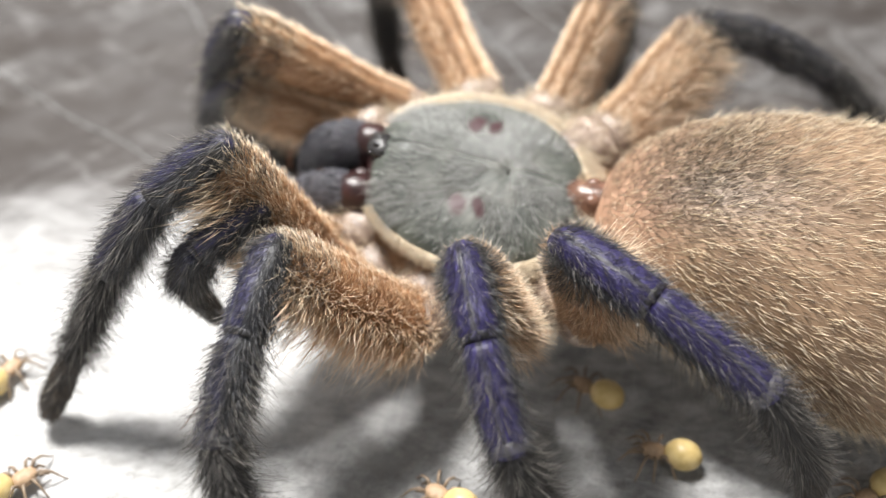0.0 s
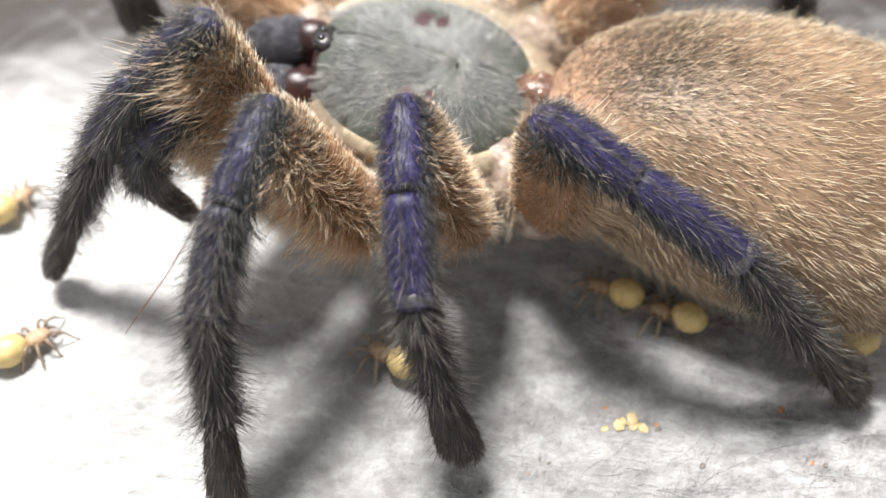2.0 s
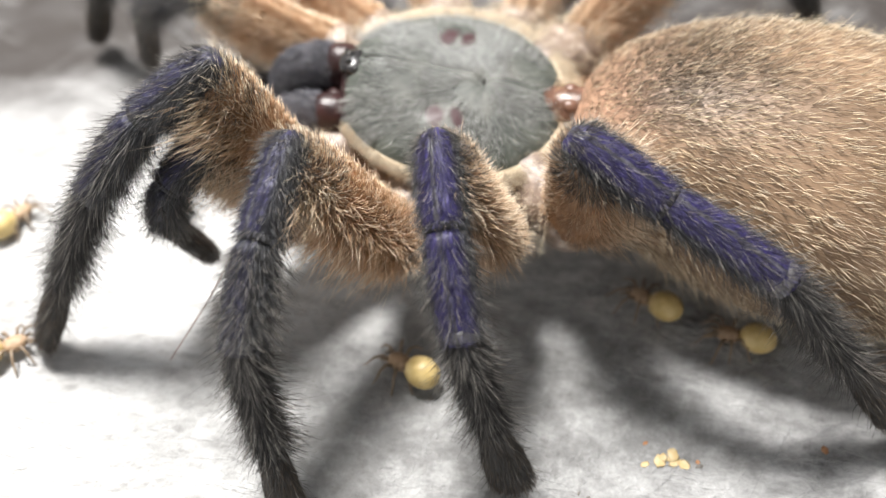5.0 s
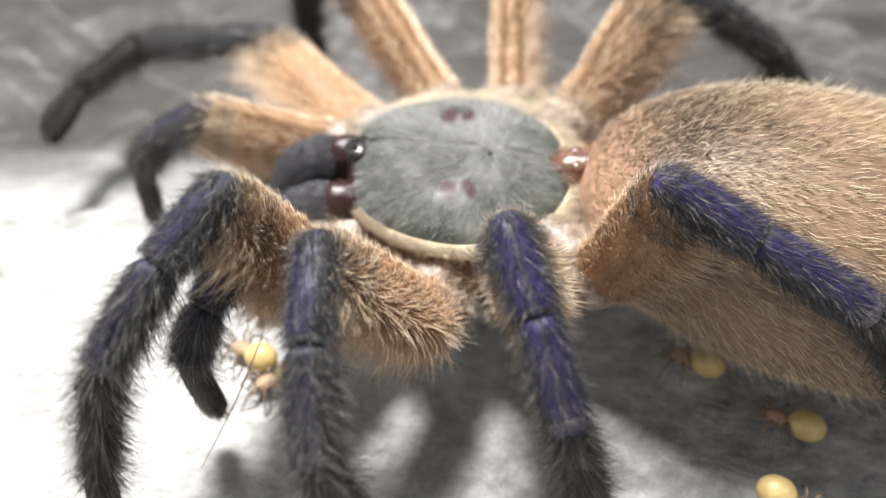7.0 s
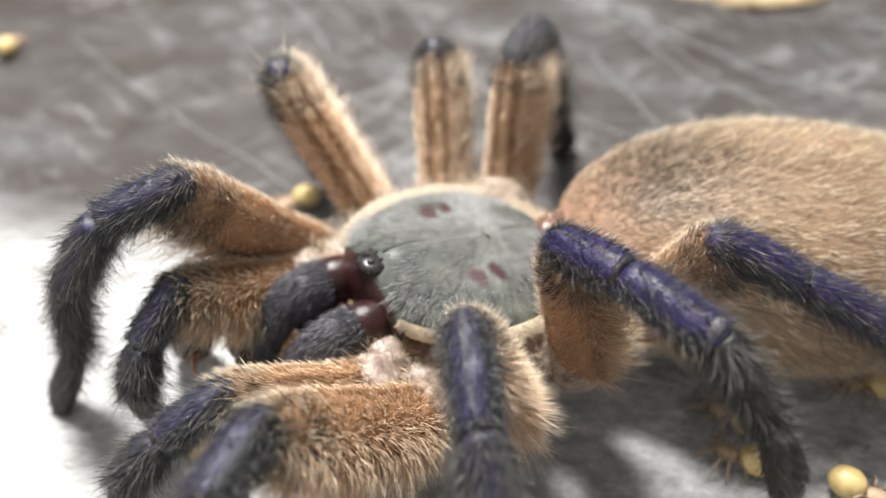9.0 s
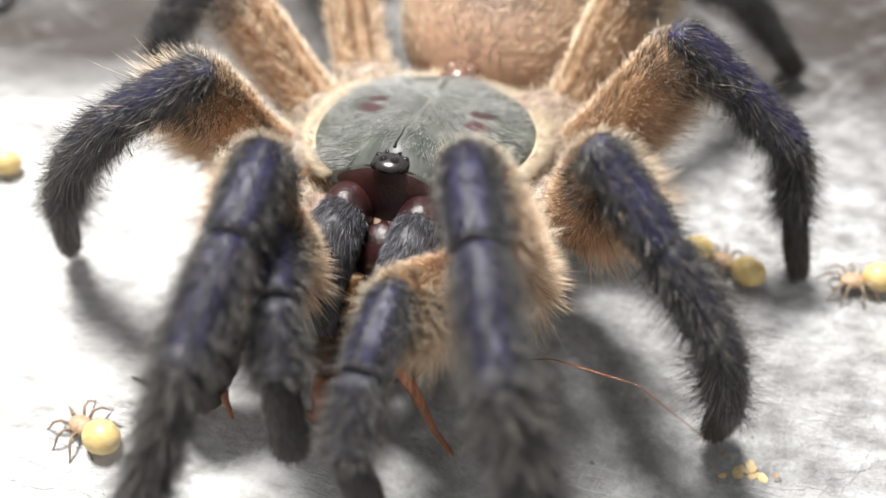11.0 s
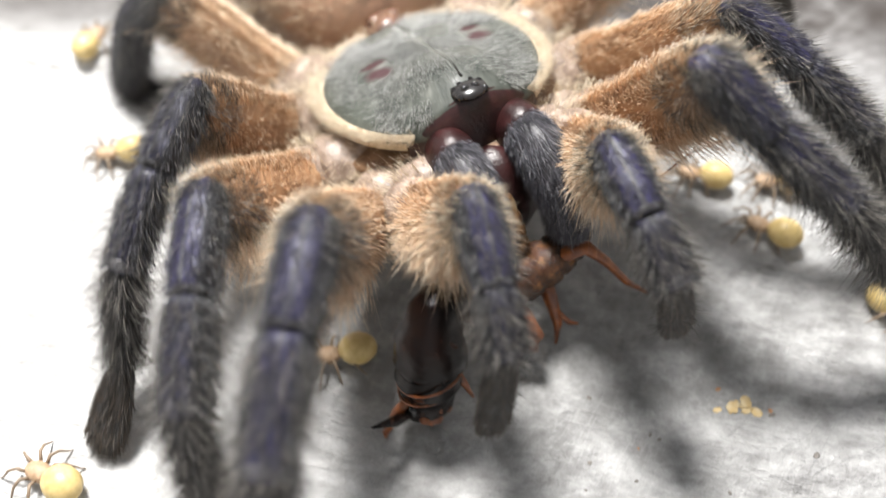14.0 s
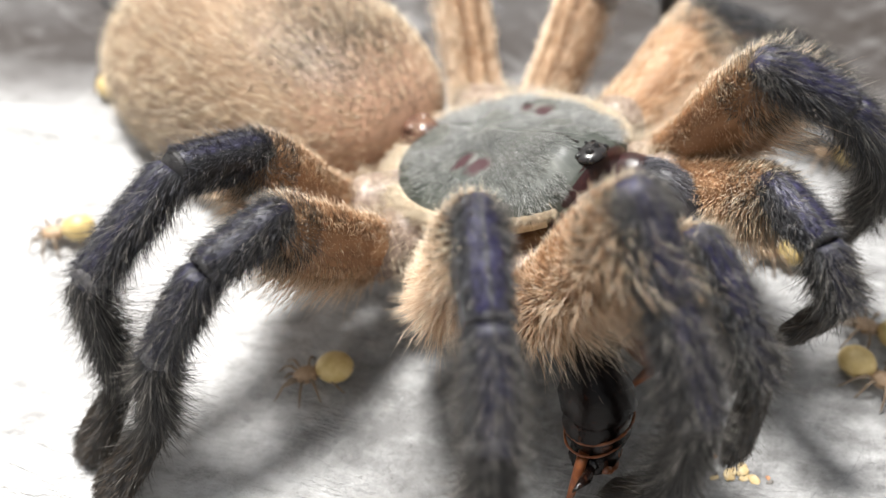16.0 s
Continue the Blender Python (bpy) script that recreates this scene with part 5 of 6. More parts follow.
def motions():
    walk(spider, [
        (0, mm(3.74, 3.81, 14.91, -14.6, -5.7, 168.4)),
        (0.5, mm(-0.25, 1.83, 13.78, -13.1, -7.1, 171.3)),
        (1, mm(-2.30, 1.01, 13.36, -12.9, -8.0, 172.9)),
        (1.5, mm(-1.33, 1.09, 13.45, -14.4, -5.0, 167.7)),
        (2, mm(-1.72, 1.32, 12.82, -7.8, -8.1, 172.9)),
        (2.5, mm(-1.80, 1.17, 12.81, -6.6, -8.6, 173.9)),
        (3, mm(-1.99, 1.17, 12.86, -6.9, -8.3, 173.6)),
        (3.5, mm(-1.97, 1.73, 12.98, -12.3, -7.0, 172.4)),
        (4, mm(-2.51, 1.86, 12.98, -9.8, -7.5, 173.0)),
        (4.2, mm(-3.24, 2.00, 13.09, -11.6, -6.9, 173.1)),
        (6.3, mm(-2.46, 2.79, 13.83, -7.7, -1.8, 176.7)),
        (6.5, mm(-2.34, 3.05, 13.98, -8.0, -1.5, 175.9)),
        (7, mm(-5.38, 1.76, 13.69, -6.5, -0.5, 181.4)),
        (7.5, mm(-6.25, 0.52, 12.54, -5.5, -1.9, 189.6)),
        (8, mm(-6.80, -0.54, 12.11, -4.8, -3.7, 190.6)),
        (8.5, mm(-10.35, -1.91, 13.34, -1.7, 0.9, 197.4)),
        (9, mm(-9.92, -1.61, 12.27, -4.2, -6.2, 213.6)),
        (9.5, mm(-9.53, -4.58, 13.64, 0.6, -5.8, 223.2)),
        (10, mm(-10.03, -4.88, 14.08, -0.8, -8.0, 231.2)),
        (10.2, mm(-11.44, -5.11, 14.30, -1.1, -9.0, 236.8)),
        (12.3, mm(-10.61, -7.39, 11.45, 9.0, -13.4, 271.3)),
        (12.5, mm(-9.57, -5.89, 12.00, 9.8, -13.6, 271.1)),
        (13, mm(-9.49, -6.87, 11.70, 9.5, -15.8, 278.5)),
        (13.5, mm(-9.60, -5.56, 11.03, 6.0, -15.2, 280.3)),
        (14, mm(-9.66, -4.64, 12.12, 5.2, -15.1, 299.3)),
        (14.5, mm(-7.77, -3.56, 13.33, 1.6, -16.6, 314.0)),
        (15, mm(-4.63, -3.91, 12.36, 2.3, -14.5, 315.2)),
        (15.5, mm(-0.99, -3.80, 12.00, 1.0, -14.7, 319.8)),
        (16, mm(-1.64, -5.14, 11.61, -0.2, -16.7, 325.2)),
    ])
    walk(prey, [
        (0, mm(3.74, 3.81, 14.91, -14.6, -5.7, 168.4)),
        (0.5, mm(-0.25, 1.83, 13.78, -13.1, -7.1, 171.3)),
        (1, mm(-2.30, 1.01, 13.36, -12.9, -8.0, 172.9)),
        (1.5, mm(-1.33, 1.09, 13.45, -14.4, -5.0, 167.7)),
        (2, mm(-1.72, 1.32, 12.82, -7.8, -8.1, 172.9)),
        (2.5, mm(-1.80, 1.17, 12.81, -6.6, -8.6, 173.9)),
        (3, mm(-1.99, 1.17, 12.86, -6.9, -8.3, 173.6)),
        (3.5, mm(-1.97, 1.73, 12.98, -12.3, -7.0, 172.4)),
        (4, mm(-2.51, 1.86, 12.98, -9.8, -7.5, 173.0)),
        (4.2, mm(-3.24, 2.00, 13.09, -11.6, -6.9, 173.1)),
        (6.3, mm(-2.46, 2.79, 13.83, -7.7, -1.8, 176.7)),
        (6.5, mm(-2.34, 3.05, 13.98, -8.0, -1.5, 175.9)),
        (7, mm(-5.38, 1.76, 13.69, -6.5, -0.5, 181.4)),
        (7.5, mm(-6.25, 0.52, 12.54, -5.5, -1.9, 189.6)),
        (8, mm(-6.80, -0.54, 12.11, -4.8, -3.7, 190.6)),
        (8.5, mm(-10.35, -1.91, 13.34, -1.7, 0.9, 197.4)),
        (9, mm(-9.92, -1.61, 12.27, -4.2, -6.2, 213.6)),
        (9.5, mm(-9.53, -4.58, 13.64, 0.6, -5.8, 223.2)),
        (10, mm(-10.03, -4.88, 14.08, -0.8, -8.0, 231.2)),
        (10.2, mm(-11.44, -5.11, 14.30, -1.1, -9.0, 236.8)),
        (12.3, mm(-8.85, -7.64, 11.14, 9.0, -13.4, 271.3)),
        (12.5, mm(-7.64, -6.16, 11.66, 9.8, -13.6, 271.1)),
        (13, mm(-8.51, -7.05, 11.51, 9.5, -15.8, 278.5)),
        (13.5, mm(-7.38, -5.53, 10.94, 6.0, -15.2, 280.3)),
        (14, mm(-10.00, -4.64, 12.14, 5.2, -15.1, 299.3)),
        (14.5, mm(-12.56, -3.96, 13.29, 1.6, -16.6, 314.0)),
        (15, mm(-6.69, -3.59, 12.78, 2.3, -14.5, 315.2)),
        (15.5, mm(-5.85, -2.90, 13.16, 1.0, -14.7, 319.8)),
        (16, mm(-6.84, -5.08, 12.01, -0.2, -16.7, 325.2)),
    ])
    walk(abdomen, [
        (0, mm(-12.5, 0, 1, 0, 2.3, -6.7)),
        (2.5, mm(-12.5, 0, 1, 0, 1.8, -9.4)),
        (4, mm(-12.5, 0, 1, 0, 1.6, -9.1)),
        (6.5, mm(-12.5, 0, 1, 0, -3.4, -12.7)),
        (7, mm(-12.5, 0, 1, 0, -3.1, -15.7)),
        (7.5, mm(-12.5, 0, 1, 0, -0.6, -12.5)),
        (8, mm(-12.5, 0, 1, 0, 0.6, -13.2)),
        (8.5, mm(-12.5, 0, 1, 0, -0.6, -13.3)),
        (9, mm(-12.5, 0, 1, 0, 2.4, -25.7)),
        (9.5, mm(-12.5, 0, 1, 0, 0.0, -23.0)),
        (10, mm(-12.5, 0, 1, 0, 1.6, -19.5)),
        (10.2, mm(-12.5, 0, 1, 0, 2.0, -17.0)),
        (12.4, mm(-12.5, 0, 1, 0, 13.0, -6.0)),
        (14.5, mm(-12.5, 0, 1, 0, 13.5, -7.0)),
        (15, mm(-12.5, 0, 1, 0, 12.0, -3.5)),
        (15.5, mm(-12.5, 0, 1, 0, 10.5, -5.5)),
        (16, mm(-12.5, 0, 1, 0, 8.5, -1.0)),
    ])
    step("L1", 0, -4.8, 62.8, 93.1, 21.7, 6.7, -0.9, -15.5)
    step("L1", 1, -12.4, 71.8, 112.1, 17.8, 5.9, -0.9, -10.5)
    step("L1", 2.5, -15, 69, 114.7, 13.6, 7.5, 0.9, -3.1)
    step("L1", 4, -12.7, 69.9, 108.5, 18.9, 8.2, -0, -6.9)
    step("L1", 6.5, 12.4, 59.4, 80.7, 16.3, 21.2, 8.9, -16.3)
    step("L1", 7, 15.7, 64, 85.4, 13.6, 30.8, 14.2, -10.6)
    step("L1", 7.5, 27.6, 50, 61.7, 15.4, 27.8, 12.8, -23.3)
    step("L1", 8, 29.9, 47.1, 54, 16.7, 40.7, 14.1, -27.4)
    step("L1", 8.5, 26.8, 49.6, 60, 20.6, 45.6, 13.6, -22.1)
    step("L1", 9, 3.7, 38.8, 44.9, 21.6, 49, 14.3, -27.1)
    step("L1", 9.5, -15.8, 27.3, 42.2, 15.2, 43.4, 14.1, -15.7)
    step("L1", 10, -25.7, 29.2, 83.2, 30.7, 61.9, 17.8, -11.5)
    step("L1", 10.2, -9.8, 62.3, 61.4, 13.1, 45.8, 14.2, -19.3)
    step("L1", 12.3, -26.9, 44.9, 96.3, 12.3, 36.6, 10.6, -13)
    step("L1", 12.5, -27.5, 41.6, 94.8, 11.8, 33.5, 10, -12.1)
    step("L1", 13, -35.7, 35.7, 89.6, 1.8, 33.4, 15.5, -5.4)
    step("L1", 13.5, -18.1, 61.5, 97.9, 14.8, 19.1, 5.2, -19.4)
    step("L1", 14, -12.3, 41, 100.7, -3.1, 13.5, 13.9, -22.9)
    step("L1", 14.2, -21.5, 39.1, 85.4, 23.3, 34.8, 9, -22)
    step("L1", 14.5, -32, 32.3, 84.2, 17.3, 13, 7.1, -19.4)
    step("L1", 15, -27.2, 42.8, 85.6, 23.9, 35.5, 9.5, -21.6)
    step("L1", 15.5, -30.9, 46.4, 92.1, 22.5, 35, 9.5, -23.8)
    step("L1", 16, -23.5, 53.5, 96.2, 28.6, 36.3, 8.5, -25.8)
    step("L2", 0, 15.7, 71.4, 81.8, 8.6, 36.9, 16.3, -40.2)
    step("L2", 1, 12.5, 79.4, 90, 13.5, 34.6, 13.9, -30.4)
    step("L2", 2.5, 3.3, 68.4, 92.5, 17.6, 21.8, -5.9, -23.2)
    step("L2", 4, 6.1, 72.7, 92, 15.8, 25.6, -8.3, -25.4)
    step("L2", 6.5, 14.6, 68.7, 85.2, 14.2, 40.9, 15.2, -28.4)
    step("L2", 7, 16.4, 67.9, 84.9, 16.3, 40.4, 13.8, -26.8)
    step("L2", 7.5, 8.9, 65.3, 81.2, 13.5, 40.3, 13.9, -28.6)
    step("L2", 8, 4.1, 88.4, 95.5, 12.7, 38.9, 13.8, -16.4)
    step("L2", 8.5, 19.4, 67.5, 93, 15.2, 39.4, 13.2, -9.8)
    step("L2", 9, -2.3, 66.9, 87.5, 15.1, 39.9, 13.4, -22.7)
    step("L2", 9.5, -17, 59.6, 97.6, 15.3, 37.2, 12.3, -24.2)
    step("L2", 10, -24.3, 57.2, 98.6, 13, 37.2, 12.6, -27.6)
    step("L2", 12.3, -9.4, 50.1, 95.1, 15, 38, 11.3, -17.7)
    step("L2", 12.5, -6.4, 48.4, 110, -0.8, 8.8, 10.4, -23.3)
    step("L2", 13, -21.3, 42.6, 106.7, -4.9, 11.9, 11.6, -24.8)
    step("L2", 13.5, -22.3, 34, 79.1, 9.3, 9.8, 9.9, -15.5)
    step("L2", 14, -31.6, 28, 71.3, 9.5, 10.8, 13.2, -11.1)
    step("L2", 14.2, -49.2, 34.1, 71.6, 14.3, 37.7, 13.4, -4.4)
    step("L2", 14.5, -42.7, 33.3, 77.4, 13.6, 12.3, 10.3, -16.3)
    step("L2", 15, -33.5, 25.1, 56.1, 10.6, 32, 12.4, 8.6)
    step("L2", 15.5, -39, 25.5, 59.1, 8.9, 29.8, 12.4, 17.5)
    step("L2", 16, 7.9, 20.4, 66.7, 12.5, 35.2, 13.3, 46.5)
    step("L3", 0, 4.4, 81.7, 89.2, 18, 44.5, 14.6, -20.9)
    step("L3", 0.5, 3.6, 88.3, 95.4, 17.2, 41.2, 13.6, -24.2)
    step("L3", 1, -10.1, 89.2, 96.6, 15.6, 41.1, 13.6, -26.3)
    step("L3", 1.5, -6.3, 91.1, 96.8, 16.9, 41.2, 13.1, -20.3)
    step("L3", 2.5, -16.2, 80.3, 101.2, 15.1, 23.5, 5, -28.5)
    step("L3", 4, -11.2, 85.6, 100.9, 15.7, 23.7, 4.9, -26.6)
    step("L3", 6.5, -4, 74.2, 93.9, 16.6, 39, 12.7, -13.8)
    step("L3", 7, -2, 72.4, 94.9, 16.3, 40, 13.2, -12.7)
    step("L3", 7.5, -8.2, 75.9, 95.2, 17.2, 39.7, 13, -16.2)
    step("L3", 8, -11.1, 80.4, 99.6, 16.6, 39.6, 13, -15.5)
    step("L3", 8.5, -12.5, 70.9, 103.9, 16.8, 37.7, 12.3, -12.4)
    step("L3", 9, 0.8, 96.9, 81.3, 15.3, 49.1, 16.1, -18.3)
    step("L3", 9.5, -4.5, 66.8, 95.2, 15.8, 36.4, 10.1, -20.8)
    step("L3", 10, 2.5, 60, 95, 2.1, 26.9, -11.9, -13.8)
    step("L3", 12.3, -20.1, 59.2, 100, 10.3, 39.2, 13.4, -2.5)
    step("L3", 12.5, 23.7, 56.9, 94.4, 7.7, 10.5, 0.9, -18)
    step("L3", 13, 14.8, 43.5, 61.7, 12.4, 38.5, 13.9, 5.1)
    step("L3", 14, -13.5, 28.2, 43.1, 10.9, 35.8, 13.6, -2.6)
    step("L3", 14.5, -13.7, 32.8, 45.2, 11.3, 36.5, 13.7, -4.1)
    step("L3", 15, -9.3, 37.5, 49.5, 11.8, 37.4, 13.9, -4.2)
    step("L3", 15.5, -10.1, 40.2, 50, 11.8, 37.6, 13.9, -4.9)
    step("L3", 16, -11.5, 42.7, 50, 11.8, 37.6, 13.9, -5.7)
    step("L4", 0, 6.9, 96.5, 93, 19, 44.7, 13.8, -16.6)
    step("L4", 1, 10.2, 97.5, 91.6, 15.6, 35.9, 14.6, -12.6)
    step("L4", 1.5, 15, 94.6, 99.7, 14.3, 18.4, 2.3, -8.8)
    step("L4", 2.5, 8.5, 92.2, 106.5, -1.9, 30.9, -13.3, -18)
    step("L4", 4, 10.2, 93.9, 107.4, -2.5, 32.1, -12.7, -13.5)
    step("L4", 6.5, 4.9, 75.1, 90.4, 5.3, 37, 0.4, -12.5)
    step("L4", 7, 11.2, 72.6, 92.9, 2.5, 28.3, 8.3, -3.9)
    step("L4", 7.5, 8.2, 71.9, 79.1, 12.3, 37.9, 13.8, -5.1)
    step("L4", 8, -2.1, 70.3, 76.6, 10.1, 32.4, 13.1, -4.2)
    step("L4", 8.5, 8.5, 63.8, 86.8, 8.5, 26.9, 12.3, -15.2)
    step("L4", 9, -4.4, 69.6, 89.1, 2.1, 10.5, 9.3, -13.1)
    step("L4", 9.5, -8.4, 67.8, 90.2, 6.8, 17.4, 10.6, -24.5)
    step("L4", 10, -15.8, 65.1, 85.6, 10.6, 11.8, -2.5, -18.2)
    step("L4", 12.5, 25.1, 62.2, 57, 11.9, 35.4, 13.5, 18.4)
    step("L4", 14.5, -9.4, 50.4, 41.5, 10.8, 34.9, 13.5, -3.9)
    step("L4", 15, -8.9, 52.3, 44.9, 11.3, 36, 13.7, -5.3)
    step("L4", 16, -9, 58.4, 45.3, 11.3, 36.2, 13.7, -6.4)
    step("R1", 0, -38, 37.2, 101.2, 15.9, 39.6, 14.4, -9.2)
    step("R1", 1, -32.2, 44.2, 102.8, 15.9, 36.5, 13.5, -9.5)
    step("R1", 2.5, -13.7, 30.7, 61.2, 12.6, 38.2, 13.9, -4.6)
    step("R1", 4, -13.7, 26.6, 55.8, 12.4, 37.3, 13.7, -0.8)
    step("R1", 6.5, -21.5, 16.1, 32.4, 10.4, 19.3, 8.5, 24.6)
    step("R1", 7, 37.5, -18.9, 49.3, 1.6, 56, 22, 87.8)
    step("R1", 7.5, -51, 48.7, 71.6, 13, 26.1, 10.7, -4.7)
    step("R1", 8, -52.3, 39.6, 48.9, 35, 30.9, -13.2, 2.4)
    step("R1", 8.5, -47.6, 48.1, 67, 14, 34, 28.4, 0.1)
    step("R1", 9, -33.8, 44.6, 65.4, 47.9, 21.6, -16.5, -10.8)
    step("R1", 9.5, -13.5, 48.2, 90.5, 7.9, 32.2, 28.7, -21.5)
    step("R1", 9.7, -28.4, 76.1, 61, 12.2, 62.9, 25.8, -32.4)
    step("R1", 10, -39.4, 76.7, 84.2, 17, 33.3, 15.1, -29.7)
    step("R1", 10.2, -49.7, 60.9, 62.7, 12.4, 45.3, 15.2, -20.1)
    step("R1", 12.3, -27.8, 34.4, 68.5, 6.8, 27.1, 12.5, -12.4)
    step("R1", 12.5, -27.4, 32, 66, 6, 27.9, 13.2, -10.4)
    step("R1", 13, -20.2, 34.1, 66.2, 6.3, 42.2, 18.7, -12.5)
    step("R1", 13.5, -19.8, 32.7, 60.4, 8.3, 53, 22.8, -13.2)
    step("R1", 14, 0.9, 38.2, 62.4, 16.6, 50.2, 17.5, -13.8)
    step("R1", 14.2, 10, 58.7, 63.2, 16.1, 62.2, 23, -21.7)
    step("R1", 14.5, -19.7, 63.1, 89.1, 39.8, 14.7, 13.8, -12.8)
    step("R1", 15, -26.3, 47.1, 98.7, 6.2, 39.3, 23.3, -9.1)
    step("R1", 15.5, -14.2, 50.2, 104.2, 10.2, 42.8, 27.2, -5.6)
    step("R1", 16, -15.2, 50.1, 113, 5.7, 38.8, 32.3, -7.5)
    step("R2", 0, -13.6, 24, 71.4, 13.3, 38.1, 13.5, -2.3)
    step("R2", 1, -9.4, 28, 70.1, 13.3, 38.9, 13.8, -2.4)
    step("R2", 4, -8.6, 31.6, 66.8, 13.2, 39.4, 14, -3)
    step("R2", 6.5, -9.7, 30.1, 58.3, 12.5, 38.8, 14.1, -3.8)
    step("R2", 7, -12.8, 34.5, 60.3, 12.7, 39.1, 14.1, -5.1)
    step("R2", 7.5, -17.1, 40.6, 65.4, 13.1, 39.6, 14.1, -6.8)
    step("R2", 8, -5.4, 60.9, 104.8, 24.3, 10, -4.5, -24.5)
    step("R2", 8.5, -9.2, 45.2, 65.6, 13, 37.6, 13.9, -5.7)
    step("R2", 9, 23.2, 66.4, 114.8, 13.2, 7, 1.7, -27.8)
    step("R2", 9.5, -27.5, 65.4, 107.7, 12.7, 20.7, 12.7, -20.4)
    step("R2", 10, -20.8, 53.7, 105.5, 8.6, 20, 15.4, -33.8)
    step("R2", 12.3, -6.3, 86.1, 91.9, 50.8, 20.6, -0.2, -29.4)
    step("R2", 12.5, -23.2, 68.1, 73.6, 54.8, 24.9, -5.8, -30.8)
    step("R2", 13, -48.5, 33.4, 63.3, 5.8, 29.2, 17.8, 6.8)
    step("R2", 13.5, -47.2, 27.8, 55.6, 5.6, 28.3, 18.8, 10)
    step("R2", 14, -31.1, 32.5, 58.4, 7.5, 32.4, 15, 5.6)
    step("R2", 14.2, -22.3, 28, 46.9, 11, 44.9, 17.5, 7.5)
    step("R2", 14.5, -13.3, 33.8, 56.5, 17.9, 46.5, 15, 8.2)
    step("R2", 15, -9.9, 34, 46.1, 17.2, 50.5, 15.8, 2.7)
    step("R2", 15.5, -7.8, 46, 42, 9.5, 61.2, 20.1, -9.3)
    step("R2", 16, -24.2, 52.6, 87.7, 14.7, 45.7, 15.2, -17)
    step("R3", 0, 2.4, 28.8, 78.4, 13.7, 36.5, 12.8, -2.2)
    step("R3", 1, 0.8, 35.6, 76, 13.8, 38.2, 13.4, -2.3)
    step("R3", 4, 0.6, 38.3, 71.1, 13.5, 39.3, 13.9, -1.7)
    step("R3", 6.5, -8.2, 32, 66.1, 13.1, 39, 13.9, -3.8)
    step("R3", 7, -11.7, 35.5, 68, 13.2, 39.1, 13.9, -5.4)
    step("R3", 7.5, -22, 44.4, 75.5, 13.9, 39.5, 13.8, -9)
    step("R3", 8, -17.7, 48.8, 77.6, 14.1, 39.8, 13.8, -8.1)
    step("R3", 8.5, -10, 48.2, 76.3, 14, 39.3, 13.7, -4.1)
    step("R3", 9, 16.4, 65.8, 106.8, 7.1, 14, 6.8, -11.5)
    step("R3", 9.5, 15.2, 41.9, 55.1, 12, 37.1, 13.8, 6)
    step("R3", 10, 8.1, 42.7, 60.6, 11.9, 34.7, 13.2, 4.2)
    step("R3", 12.3, -14.5, 61, 99.6, 28.1, 73.7, 23.6, -13.6)
    step("R3", 12.5, -21.7, 52.9, 88.5, 34.2, 76, 19.9, -13)
    step("R3", 13, -25.6, 53.4, 95.9, 30.5, 77.9, 16.9, -13.5)
    step("R3", 13.5, -32.9, 50.7, 94.9, 29.9, 75.4, 23, -17.3)
    step("R3", 14, -53.9, 43, 69.7, 13, 24.8, -17.2, -7.4)
    step("R3", 14.2, -44.9, 42, 67.7, 14.6, 31.7, -26.5, -2.5)
    step("R3", 14.5, -32.3, 44.3, 74.7, 12.2, 36.4, -36.2, -7)
    step("R3", 15, -24.8, 42.4, 72.4, 10.4, 34.7, -53.9, -2.7)
    step("R3", 15.5, -15.1, 41.3, 62.8, 9.6, 39.7, -40.3, -1.8)
    step("R3", 16, -7.3, 49.9, 56.3, 40, 28, -40, -18.8)
    step("R4", 0, -0.5, 34.1, 55.1, 14.9, 14.4, 15.9, -36.4)
    step("R4", 1, 15.1, 41.7, 40.5, 24.2, 17.2, 16.5, -24.3)
    step("R4", 1.5, 24.1, 59.1, 71.3, 15.1, 43.9, 13.8, -16.3)
    step("R4", 4, -5.4, 50, 61.1, 12.5, 37.5, 13.8, -7.8)
    step("R4", 6.5, 6.4, 49.7, 87.1, 3.4, 8.9, 9.3, -17.9)
    step("R4", 7, 12.5, 53.1, 80.6, 10.7, 17.4, 10.9, -16.3)
    step("R4", 7.5, 5.8, 52.6, 67.4, 12.9, 31.5, 13.1, -11.8)
    step("R4", 8, 31.5, 69.7, 79.8, 16.7, 30.5, 13, -22)
    step("R4", 8.5, 8.7, 70.7, 98.4, 13.7, 19.1, 11.3, -19.5)
    step("R4", 9, -5.6, 79, 78.6, 48.2, 9.8, 1.7, -8.5)
    step("R4", 9.5, -2.2, 64.5, 70.7, 12.9, 37.7, 14, -4.3)
    step("R4", 10, 0.2, 53.4, 55.5, 12, 37.3, 13.9, -1.3)
    step("R4", 12.5, 1.3, 53.3, 34.7, 9.3, 31.4, 12.7, 0.7)
    step("R4", 13, 4.6, 58.7, 34.6, 9.8, 39.4, 12.2, 1.6)
    step("R4", 14, -10, 53.7, 86.8, 21.4, 110.8, 10.1, -11.2)
    step("R4", 14.2, -1.3, 51.5, 86.6, 19.8, 110.7, 9.9, 3.6)
    step("R4", 14.5, 10.7, 50.5, 86.3, 20.4, 106.9, 9.3, 8.3)
    step("R4", 15, 0.4, 51.4, 90.1, 19.7, 107.6, 4.9, -2.2)
    step("R4", 15.5, -48.5, 69.7, 79.7, 0.8, 64.1, -36.5, -7)
    step("R4", 16, -50.4, 59.1, 38.4, 48.2, 57.8, -43.1, -13.7)
